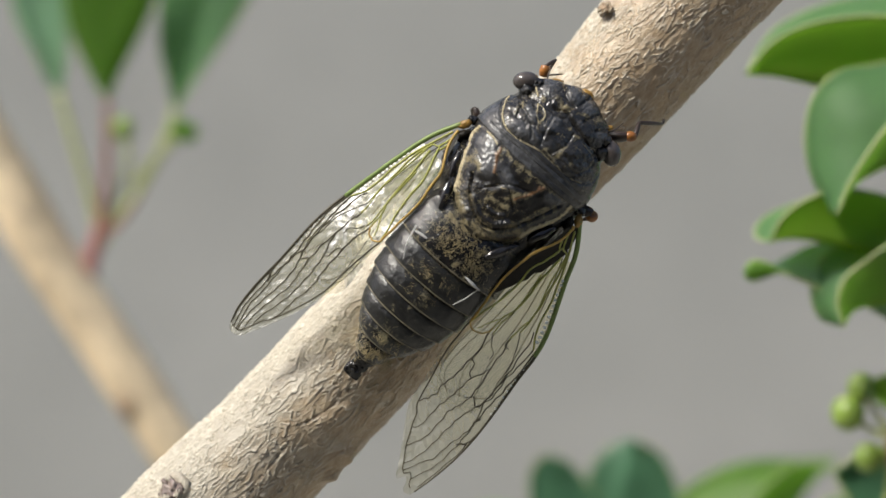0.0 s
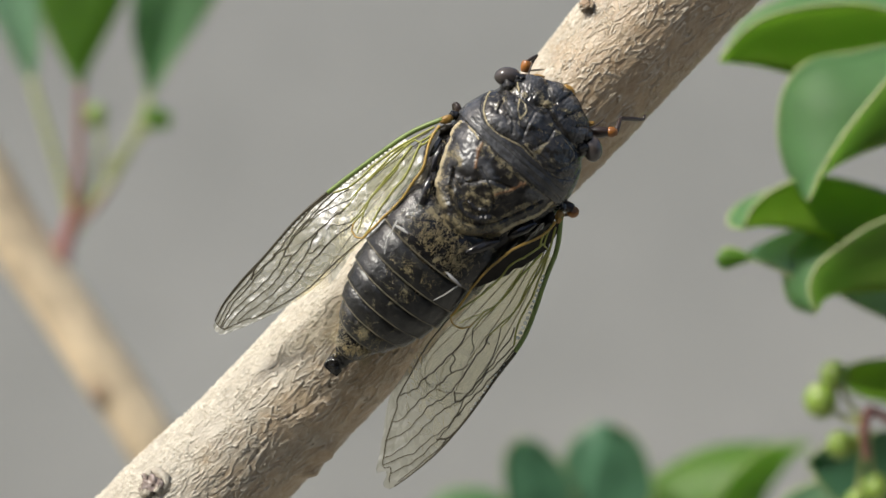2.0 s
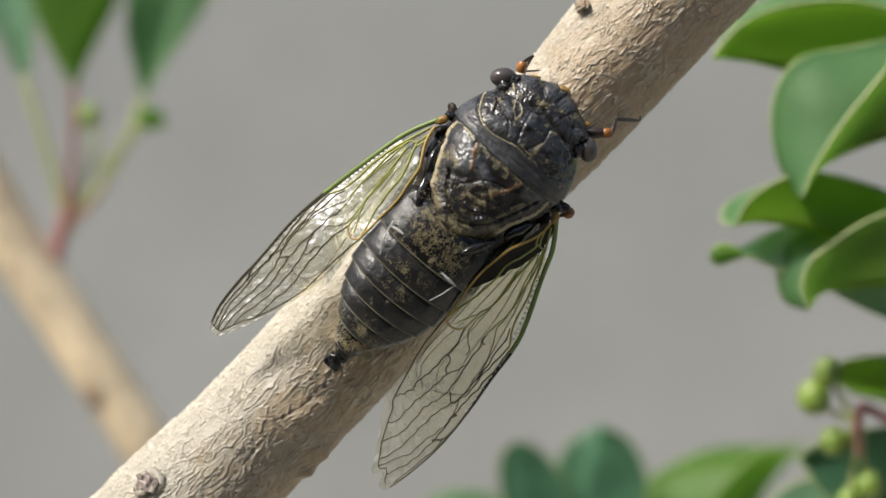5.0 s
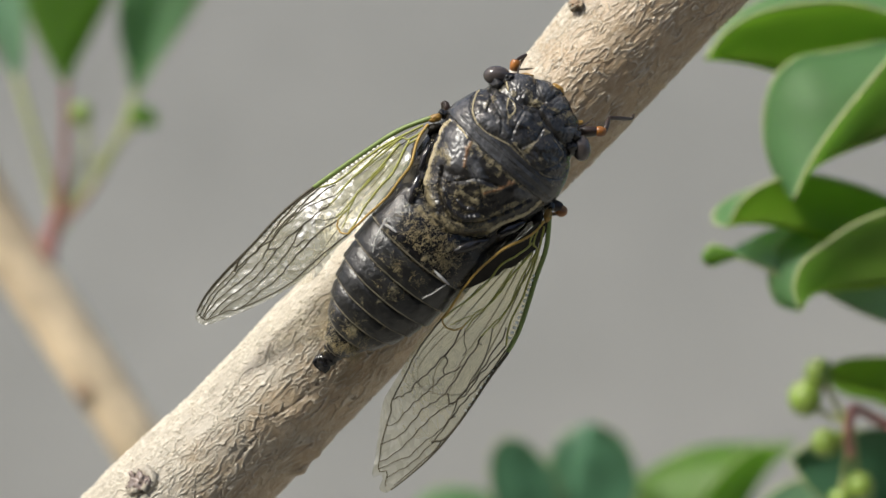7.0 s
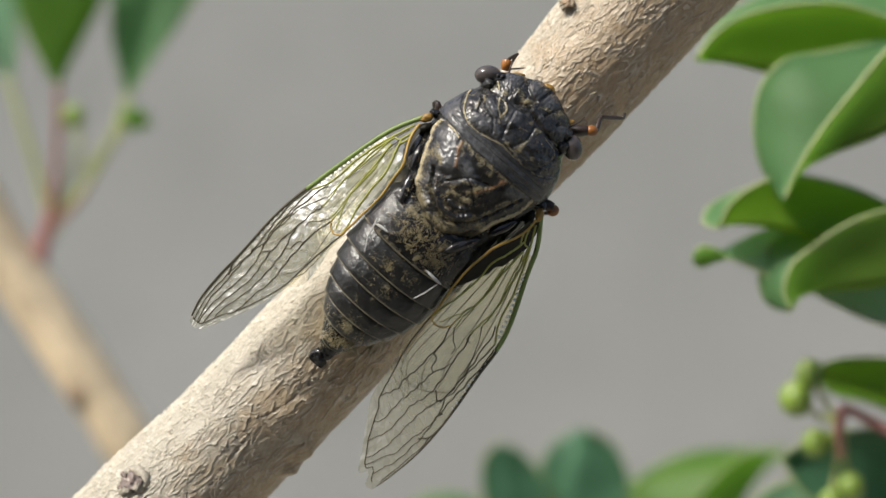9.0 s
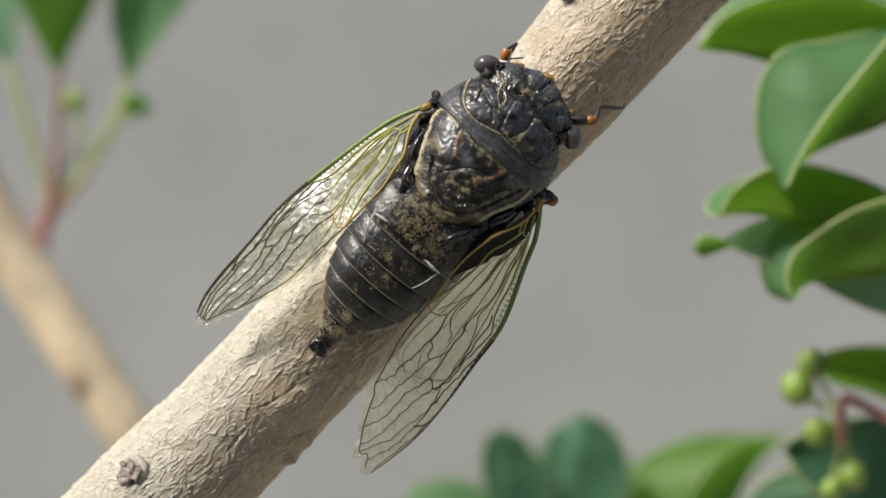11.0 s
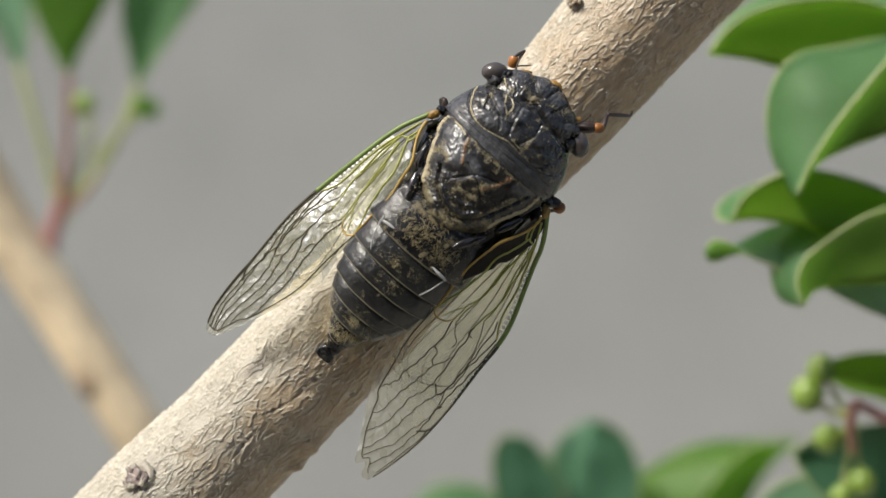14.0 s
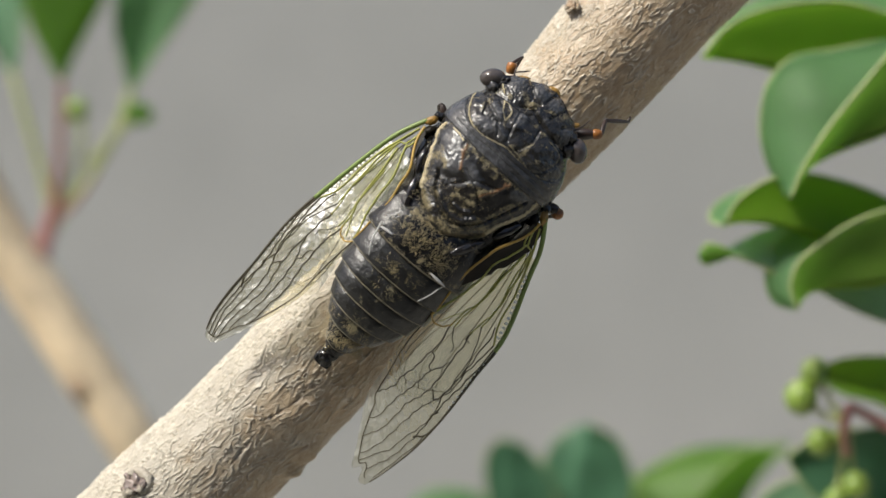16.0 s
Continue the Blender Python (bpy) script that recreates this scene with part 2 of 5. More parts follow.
M_WALL = concrete()
M_SKY_BLOCK = plain("sky_block_dark", (0.10, 0.10, 0.095), 0.85, 0.2, 0.25, 30, 0.3, 0.002)
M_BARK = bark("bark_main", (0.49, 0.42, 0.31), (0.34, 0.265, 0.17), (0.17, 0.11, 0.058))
M_BARK_FAR = plain("bark_far", (0.70, 0.56, 0.37), 0.6, 0.4, 0.38, 220, 0.4, 0.001)
M_SOIL = plain("bare_ground", (0.27, 0.265, 0.235), 0.9, 0.2, 0.4, 12, 0.5, 0.01)
M_SOFT_SCAR = plain("bark_soft_scar", (0.36, 0.26, 0.17), 0.6, 0.4, 0.3, 300)
M_SCAR = plain("bark_scar", (0.24, 0.19, 0.165), 0.2, 0.5, 0.5, 600, 0.6, 0.0006)
M_LEAF_TOP = leaf_skin("leaf_upper_blue_green", (0.098, 0.195, 0.095), (0.11, 0.21, 0.11), 0.55, 0.45)
M_LEAF_UNDER = leaf_skin("leaf_under_yellow_green", (0.20, 0.30, 0.06), (0.21, 0.30, 0.07), 0.45, 0.6)
M_LEAF_DEEP = leaf_skin("leaf_deep_green", (0.178, 0.28, 0.03), (0.178, 0.27, 0.04), 0.42, 0.65)
M_LEAF_MID = leaf_skin("leaf_mid_green", (0.095, 0.185, 0.032), (0.10, 0.19, 0.04), 0.45, 0.5)
M_LEAF_PALE = leaf_skin("leaf_pale", (0.18, 0.32, 0.20), (0.20, 0.33, 0.22), 0.42, 0.4)
M_LEAF_SHEEN = leaf_skin("leaf_blue_sheen", (0.062, 0.150, 0.085), (0.08, 0.17, 0.10), 0.4, 0.25)
M_RIM = plain("leaf_rim", (0.37, 0.43, 0.19), 0.45, 0.4, 0.15)
M_STEM = plain("petiole_green", (0.39, 0.43, 0.16), 0.5, 0.4, 0.2, 200)
M_STEM_RED = plain("petiole_red", (0.36, 0.16, 0.14), 0.5, 0.4, 0.3, 200)
M_BERRY = plain("berry_green", (0.21, 0.31, 0.055), 0.28, 0.5, 0.2, 250, 0.1)
M_BLACK = cuticle("shell_black", 1.2, 0.12, (0.006, 0.0057, 0.0052), spec=0.4)
M_DOWN = cuticle("shell_golden_down", 1.0, 0.2, (0.006, 0.0055, 0.005), (0.23, 0.19, 0.10), 560, 0.10, 0.35, 0.5)
M_SPARSE = cuticle("shell_sparse_down", 1.07, 0.28, (0.010, 0.0098, 0.0088), (0.15, 0.13, 0.07), 480, 0.24, 0.35, 0.55)
M_SHELL = shell_skin("shell_thorax", 0.29)
M_SHELL_HEAD = shell_skin("shell_head_plates", 0.20, 560, (0.013, 0.012, 0.0105))
M_COLLAR = shell_skin("shell_collar", 0.26, 420, (0.018, 0.018, 0.0182), bare=0.74)
M_EYE = plain("eye_brown_grey", (0.066, 0.055, 0.050), 0.14, 0.55, 0.2, 1500, 0.1, 0.0001)
M_GLOSS = plain("shell_glossy_black", (0.012, 0.011, 0.011), 0.10, 0.5, 0.3, 300, 0.15, 0.0003)
M_BASAL = plain("wing_base_dark", (0.010, 0.008, 0.005), 0.5, 0.15, 0.5, 700, 0.4, 0.0004)
M_AMBER = plain("amber_edge", (0.30, 0.17, 0.035), 0.4, 0.4, 0.4, 600, 0.2)
M_WHITE = plain("wax_white", (0.50, 0.49, 0.46), 0.6, 0.3, 0.1, 900, 0.2)
M_ORANGE = plain("leg_orange", (0.30, 0.115, 0.025), 0.3, 0.5, 0.5, 600, 0.2)
M_LEG = plain("leg_dark", (0.035, 0.022, 0.016), 0.32, 0.5, 0.4, 900, 0.2)
M_VEIN_GREEN = plain("vein_green", (0.27, 0.275, 0.06), 0.42, 0.4, 0.25, 500, 0.1)
M_COSTA = plain("vein_costa", (0.16, 0.22, 0.06), 0.42, 0.4, 0.25, 500, 0.1)
M_VEIN_YELLOW = plain("vein_amber", (0.36, 0.225, 0.045), 0.42, 0.4, 0.3, 500, 0.1)
M_VEIN_DARK = plain("vein_dark", (0.062, 0.052, 0.031), 0.4, 0.4, 0.3, 500, 0.1)
M_MEMBRANE = membrane("wing_membrane", (0.82, 0.785, 0.62), 0.34)
M_MEMBRANE_HIND = membrane("hind_wing_membrane", (0.95, 0.94, 0.89), 0.12)
M_GLINT = plain("wing_glint_pale", (0.72, 0.72, 0.64), 0.3, 0.5, 0.2, 900, 0.1)


# ---------------------------------------------------------------- building helpers
def at(a, b, d=0.0):
    """World point from its bearing (right and down, in tenths of a millimetre at the insect's distance, from the upper left
    corner of a 156.8 x 88.2 mm field) and its depth d metres behind the insect."""
    k = (D + d) / D * 1e-4
    return Vector(((a - 784) * k, d, EYE_Z + (441 - b) * k))


def thing(name, matrix, label, category, group="", kind=""):
    ob = new(name)
    ob.empty_display_size = 0.01
    ob.matrix_world = matrix
    return tagged(ob, label, category, group, kind)


def part(name, bm, material, parent=None, label="", smooth=True, origin=None):
    """Link a bmesh as one mesh under a thing or part. origin: its own pivot in the parent's space."""
    if origin is not None:
        bmesh.ops.translate(bm, vec=-Vector(origin), verts=bm.verts)
    me = bpy.data.meshes.new(name)
    bm.to_mesh(me)
    bm.free()
    me.materials.append(material)
    if smooth:
        me.polygons.foreach_set("use_smooth", [True] * len(me.polygons))
    ob = new(name, me)
    if parent is not None:
        ob.parent = parent
    if origin is not None:
        ob.location = origin
    if label:
        ob["label"] = label
    return ob


def spline(pts, n):
    """n + 1 points on a Catmull-Rom curve through pts, spaced by chord length."""
    p = [Vector(q) for q in pts]
    if len(p) == 2:
        return [p[0].lerp(p[1], i / n) for i in range(n + 1)]
    ln = [0.0]
    for u, w in zip(p, p[1:]):
        ln.append(ln[-1] + max((w - u).length, 1e-9))
    ext = [2 * p[0] - p[1]] + p + [2 * p[-1] - p[-2]]
    out = []
    for i in range(n + 1):
        s = ln[-1] * i / n
        k = 0
        while k < len(p) - 2 and s > ln[k + 1]:
            k += 1
        u = min(1.0, (s - ln[k]) / (ln[k + 1] - ln[k]))
        a, b, c, d = ext[k:k + 4]
        out.append(0.5 * (2 * b + (c - a) * u + (2 * a - 5 * b + 4 * c - d) * u * u + (3 * b - a - 3 * c + d) * u ** 3))
    return out


def table(s, rows):
    """Linear look-up of a value at s."""
    for (a, u), (b, v) in zip(rows, rows[1:]):
        if s <= b:
            return u + (v - u) * max(0.0, (s - a) / (b - a))
    return rows[-1][1]


def sweep(bm, path, radius, sides=8, cap=True, wobble=0.0, seed=0.0):
    """A tube along path; radius is a number or a function of 0..1."""
    rings = []
    n = len(path)
    side = None
    for i, p in enumerate(path):
        d = (path[min(i + 1, n - 1)] - path[max(i - 1, 0)]).normalized()
        if side is None:
            side = d.orthogonal().normalized()
        side = (side - d * side.dot(d)).normalized()
        up = d.cross(side)
        r = radius(i / (n - 1)) if callable(radius) else radius
        ring = []
        for j in range(sides):
            a = 2 * math.pi * j / sides
            rr = r
            if wobble:
                rr *= 1 + wobble * noise.noise(Vector((math.cos(a) * 1.5 + seed, math.sin(a) * 1.5, i / n * 14 + seed)))
            ring.append(bm.verts.new(p + side * (math.cos(a) * rr) + up * (math.sin(a) * rr)))
        rings.append(ring)
    for r0, r1 in zip(rings, rings[1:]):
        for j in range(sides):
            k = (j + 1) % sides
            bm.faces.new((r0[j], r0[k], r1[k], r1[j]))
    if cap:
        bm.faces.new(rings[0][::-1])
        bm.faces.new(rings[-1])
    return rings


def tube(name, pts, radius, material, parent, label="", sides=8, n=24, wobble=0.0, origin=None):
    bm = bmesh.new()
    sweep(bm, spline(pts, n), radius, sides, True, wobble)
    return part(name, bm, material, parent, label, True, origin)


def ball(name, centre, radii, material, parent, label="", rot=None, seg=20, rough=0.0):
    bm = bmesh.new()
    bmesh.ops.create_uvsphere(bm, u_segments=seg, v_segments=seg * 2 // 3, radius=1.0)
    m = Matrix.Translation(centre) @ (rot.to_matrix().to_4x4() if rot else Matrix()) @ Matrix.Diagonal((*radii, 1))
    if rough:
        for v in bm.verts:
            v.co *= 1 + rough * noise.noise(v.co * 2.3 + Vector(centre) * 900)
    bmesh.ops.transform(bm, matrix=m, verts=bm.verts)
    return part(name, bm, material, parent, label)


# ---------------------------------------------------------------- setting
def slab(name, lo, hi, material, label, category):
    bm = bmesh.new()
    bmesh.ops.create_cube(bm, size=1)
    size = Vector(hi) - Vector(lo)
    bmesh.ops.transform(bm, matrix=Matrix.Translation((Vector(lo) + Vector(hi)) / 2) @ Matrix.Diagonal((*size, 1)), verts=bm.verts)
    return tagged(part(name, bm, material, None, "", False), label, category, "", "structure")


slab("wall_north", (-6, 2.6, 0), (6, 2.8, 3.2), M_WALL, "plain weathered grey concrete wall behind the shrub", "wall")
# added out of view behind the camera, to darken reflections and fill light
slab("sky_block_south", (-6, -3.2, 0), (6, -3.0, 2.8), M_SKY_BLOCK, "unseen dark wall added behind the camera to cut sky light", "wall")
slab("ground", (-300, -300, -0.2), (300, 300, 0), M_SOIL, "bare grey-brown ground under the shrub", "ground")


# ---------------------------------------------------------------- main branch
AXIS_D = 0.0222      # depth of the branch's axis behind the insect's middle


def branch_radius(u):
    return 0.0133 - 0.0012 * u + 0.0005 * math.sin(u * 17 + 0.6) + 0.0003 * math.sin(u * 41)


B_LOW, B_HIGH = at(-700, 1935, AXIS_D), at(1900, -763, AXIS_D)
B_AXIS = (B_HIGH - B_LOW).normalized()
B_SIDE = B_AXIS.cross(Vector((0, 1, 0))).normalized()
B_POSE = Matrix.Translation(B_LOW) @ Matrix((B_SIDE.cross(B_AXIS), B_SIDE, B_AXIS)).transposed().to_4x4()
B_INV = B_POSE.inverted()


def on_branch(a, b, lift=0.0):
    """A point of the branch's skin, in the branch's space, that lies at the bearing (a, b)."""
    d = 0.01
    for _ in range(14):
        p = B_INV @ at(a, b, d)
        d += (p.xy.length - 0.0128 - lift) * 0.5
    return B_INV @ at(a, b, d)


def skin(a, b):
    """The same point as angle and height on the stem."""
    p = on_branch(a, b)
    return math.atan2(p.y, p.x) % (2 * math.pi), p.z


def near_front(a):
    return abs(a - math.pi) < 1.75


def crack(*pts):
    line = spline([Vector((*skin(*p), 0)) for p in pts], 60)
    return [(v.x, v.y) for v in line]


def main_branch():
    lo, hi, inv = B_LOW, B_HIGH, B_INV
    ob = thing("tree_branch", B_POSE, "pale tan tree branch with flaking wrinkled bark under the insect", "branch")
    grooves = [(crack((584, 653), (560, 678), (537, 702), (522, 714), (500, 728), (475, 744), (458, 764), (441, 786), (420, 812), (403, 834), (380, 862)), 0.0005, 0.00028),
               (crack((1165, 176), (1200, 142), (1245, 96), (1290, 48)), 0.0006, 0.0004)]
    swells = [(*skin(543, 800), 0.0017, 0.0026), (*skin(522, 832), 0.0014, 0.0020), (*skin(520, 738), 0.0006, 0.0022), (*skin(548, 716), 0.0005, 0.0012), (*skin(242, 857), 0.0005, 0.004), (*skin(1020, 14), 0.0005, 0.003)]
    length = (hi - lo).length
    # the stem is flatter on its upper side where the insect sits
    flat = [((inv @ at(a, b, AXIS_D)).z, cut) for a, b, cut in ((150, 980, 0.0), (340, 870, 0.0005), (440, 820, 0.0012), (530, 720, 0.0015), (800, 420, 0.0020), (1020, 200, 0.0021), (1070, 140, 0.0012), (1110, 95, 0.0007), (1250, -40, 0.0004))]
    z0, z1 = (inv @ at(120, 1084, AXIS_D)).z, (inv @ at(1330, -172, AXIS_D)).z
    rows = [0.0, z0 * 0.5] + [z0 + (z1 - z0) * i / 1250 for i in range(1251)] + [(z1 + length) / 2, length]
    angles = [math.pi + radians(-100 + 200 * i / 300) for i in range(301)] + [math.pi + radians(100 + 160 * i / 30) for i in range(1, 30)]
    sides = len(angles)
    bm = bmesh.new()
    # masks for the painted crack shade and edge glints
    crack_shade, lip = bm.verts.layers.float.new("crack"), bm.verts.layers.float.new("lip")
    prev = None
    for z in rows:
        u = z / length
        ring = []
        for a in angles:
            c = Vector((math.cos(a), math.sin(a), 0))
            q = Vector((c.x * 0.012, c.y * 0.012, z))
            r = branch_radius(u) + 0.0003 * noise.noise(q * 95) - table(z, flat) * max(0.0, c.y) ** 1.5
            if not near_front(a):
                ring.append(bm.verts.new(c * r + Vector((0, 0, z))))
                continue
            w = Vector((q.x, q.y, q.z * 0.29))
            w += Vector((noise.noise(w * 520), noise.noise(w * 520 + Vector((7, 1, 3))), noise.noise(w * 520 + Vector((2, 9, 4))))) * 0.0006
            n = (noise.noise(w * 780) + 0.26 * noise.noise(w * 1900)) * 2.3 + 0.3
            f = n - math.floor(n)
            s = min(1.0, f / 0.10)
            s = s * s * (3 - 2 * s)
            some = max(0.0, min(1.2 + 0.7 * max(0.0, c.y), 0.9 + 0.9 * max(0.0, c.y) + 1.3 * noise.noise(q * 330 + Vector((4, 4, 4))) + 0.5 * noise.noise(q * 90)))
            gap, edge = max(0.0, 1 - (1 - f) / 0.12, 1 - f / 0.05) * min(1.0, some * 1.3), s * math.exp(-f / 0.2) * some
            r -= (0.00007 + 0.00012 * max(0.0, c.y)) * gap
            r += 0.00010 * (math.floor(n) + s) * 0.55 + 0.00040 * s * math.exp(-f / 0.14) * some + 0.00004 * noise.noise(w * 1700) + 0.000025 * noise.noise(w * 3600)
            if near_front(a):
                for line, deep, wide in grooves:
                    if not min(line[0][1], line[-1][1]) - 0.003 < z < max(line[0][1], line[-1][1]) + 0.003:
                        continue
                    e = min(((z - gz) ** 2 + (0.0128 * (a - ga)) ** 2 for ga, gz in line), default=1)
                    if e < 9e-6:
                        e = math.sqrt(e) + 0.0004 * noise.noise(q * 900)
                        r -= deep * math.exp(-(e / wide) ** 2) * (0.6 + 0.8 * noise.noise(q * 300))
                        gap = max(gap, 1.6 * math.exp(-(e / wide) ** 2))
                for ga, gz, high, wide in swells:
                    e = (z - gz) ** 2 + (0.0128 * (a - ga)) ** 2
                    if e < 6 * wide * wide:
                        r += high * math.exp(-e / wide ** 2) * (1 + 0.6 * noise.noise(q * 420))
            v = bm.verts.new(c * r + Vector((0, 0, z)))
            v[crack_shade], v[lip] = gap, edge
            ring.append(v)
        if prev:
            for j in range(sides):
                k = (j + 1) % sides
                bm.faces.new((prev[j], prev[k], ring[k], ring[j]))
        else:
            bm.faces.new(ring[::-1])
        prev = ring
    bm.faces.new(prev)
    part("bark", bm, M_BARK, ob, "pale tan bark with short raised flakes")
    return ob


BRANCH = main_branch()
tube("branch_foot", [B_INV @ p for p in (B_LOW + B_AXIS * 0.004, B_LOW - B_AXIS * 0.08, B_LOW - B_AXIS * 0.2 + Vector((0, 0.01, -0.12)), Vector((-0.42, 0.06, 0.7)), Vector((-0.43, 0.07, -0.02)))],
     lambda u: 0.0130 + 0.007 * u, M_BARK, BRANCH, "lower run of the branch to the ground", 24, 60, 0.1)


def scar(a, b, r, name, label, heart):
    p = on_branch(a, b, 0.0009)
    out = Vector((p.x, p.y, 0)).normalized()
    turn = out.to_track_quat("Z", "Y")
    bm = bmesh.new()
    rim = [p + turn @ Vector((math.cos(i * 0.314) * r * (1 + 0.35 * noise.noise(Vector((i * 0.5, a, 0)))), math.sin(i * 0.314) * r * (0.8 + 0.3 * noise.noise(Vector((i * 0.6, a, 4)))), -r * 0.2)) for i in range(17)]
    sweep(bm, rim, lambda u: r * (0.12 + 0.26 * abs(math.sin(u * 5 + a))), 8, True, 0.9, a)
    ob = part(name, bm, M_BARK, BRANCH, label)
    ball("scar_heart", p, (r * 0.8, r * 0.65, r * 0.3), heart, ob, "heart of the scar", turn, 20, 0.9)
    for k in range(6):
        q = turn @ Vector((math.cos(k * 1.9 + a) * r * 0.75, math.sin(k * 1.9 + a) * r * 0.65, r * 0.1))
        ball("scar_flake", p + q, (r * 0.34, r * 0.2, r * 0.22), M_BARK if k % 2 else heart, ob, "", turn @ Euler((0, 0, k)).to_quaternion(), 12, 0.9)
    return ob


scar(242, 857, 0.0027, "bud_scar", "brown bud scar with a raised glinting rim", M_SCAR)
scar(1014, 12, 0.0014, "bud_scar", "small pale bud scar with a raised rim", M_SOFT_SCAR)


# ---------------------------------------------------------------- leafy shoots
def leaf(name, edge_a, rib, edge_b, material, parent, label="", bulge=0.12, rim=0.00042, n=28, back=None):
    """A leaf blade lofted from one margin over the midrib to the other; the margins carry a pale thickened rim."""
    A, R, B = (spline(c, n) for c in (edge_a, rib, edge_b))
    bm = bmesh.new()
    m = 14
    grid = []
    for i in range(n + 1):
        a, r, b = A[i], R[i], B[i]
        nor = (a - r).cross(R[min(i + 1, n)] - R[max(i - 1, 0)])
        nor = nor.normalized() if nor.length > 1e-12 else Vector((0, 0, 0))
        nor2 = (r - b).cross(R[min(i + 1, n)] - R[max(i - 1, 0)])
        nor2 = nor2.normalized() if nor2.length > 1e-12 else Vector((0, 0, 0))
        row = []
        for j in range(m + 1):
            q = j / m * 2 - 1
            if q < 0:
                p = r.lerp(a, -q) + nor * (bulge * (a - r).length * 4 * -q * (1 + q))
            else:
                p = r.lerp(b, q) + nor2 * (bulge * (b - r).length * 4 * q * (1 - q))
            p += Vector((0, 1, 0)) * 0.0004 * noise.noise(p * 120)
            row.append(bm.verts.new(p))
        grid.append(row)
    for r0, r1 in zip(grid, grid[1:]):
        for j in range(m):
            bm.faces.new((r0[j], r0[j + 1], r1[j + 1], r1[j]))
    o = parent.matrix_world.translation
    bmesh.ops.translate(bm, vec=-o, verts=bm.verts)
    ob = part(name, bm, material, parent, label)
    s = ob.modifiers.new("thick", "SOLIDIFY")
    s.thickness, s.offset = 0.0005, 0
    if back:
        ob.data.materials.append(back)
        s.material_offset = 1
    for line in (A, B):
        bm = bmesh.new()
        sweep(bm, [p - o for p in line], lambda u: rim * (0.7 + 0.3 * math.sin(u * 3)), 6)
        part("leaf_rim", bm, M_RIM, ob, "pale thickened leaf rim")
    return ob


def L3(d, *pts):
    """Points of a leaf line: each (right, down) or (right, down, extra depth), at depth d."""
    return [at(p[0], p[1], d + (p[2] if len(p) > 2 else 0)) for p in pts]


def stem(name, pts, r0, r1, material, parent, label="", sides=10, wobble=0.05):
    o = parent.matrix_world.translation
    return tube(name, [p - o for p in pts], lambda u: r0 + (r1 - r0) * u, material, parent, label, sides, 26, wobble)


def berry(a, b, d, r, parent, tilt=0.0):
    o = parent.matrix_world.translation
    c = at(a, b, d) - o
    ob = ball("berry", c, (r, r, r * 1.08), M_BERRY, parent, "", None, 22, 0.03)
    tip = Vector((math.sin(tilt), -0.35, math.cos(tilt))).normalized()
    ball("berry_tip", c + tip * r * 0.98, (r * 0.22, r * 0.22, r * 0.16), M_STEM, ob, "small pale crown", tip.to_track_quat("Z", "Y"), 10, 0.2)
    return ob


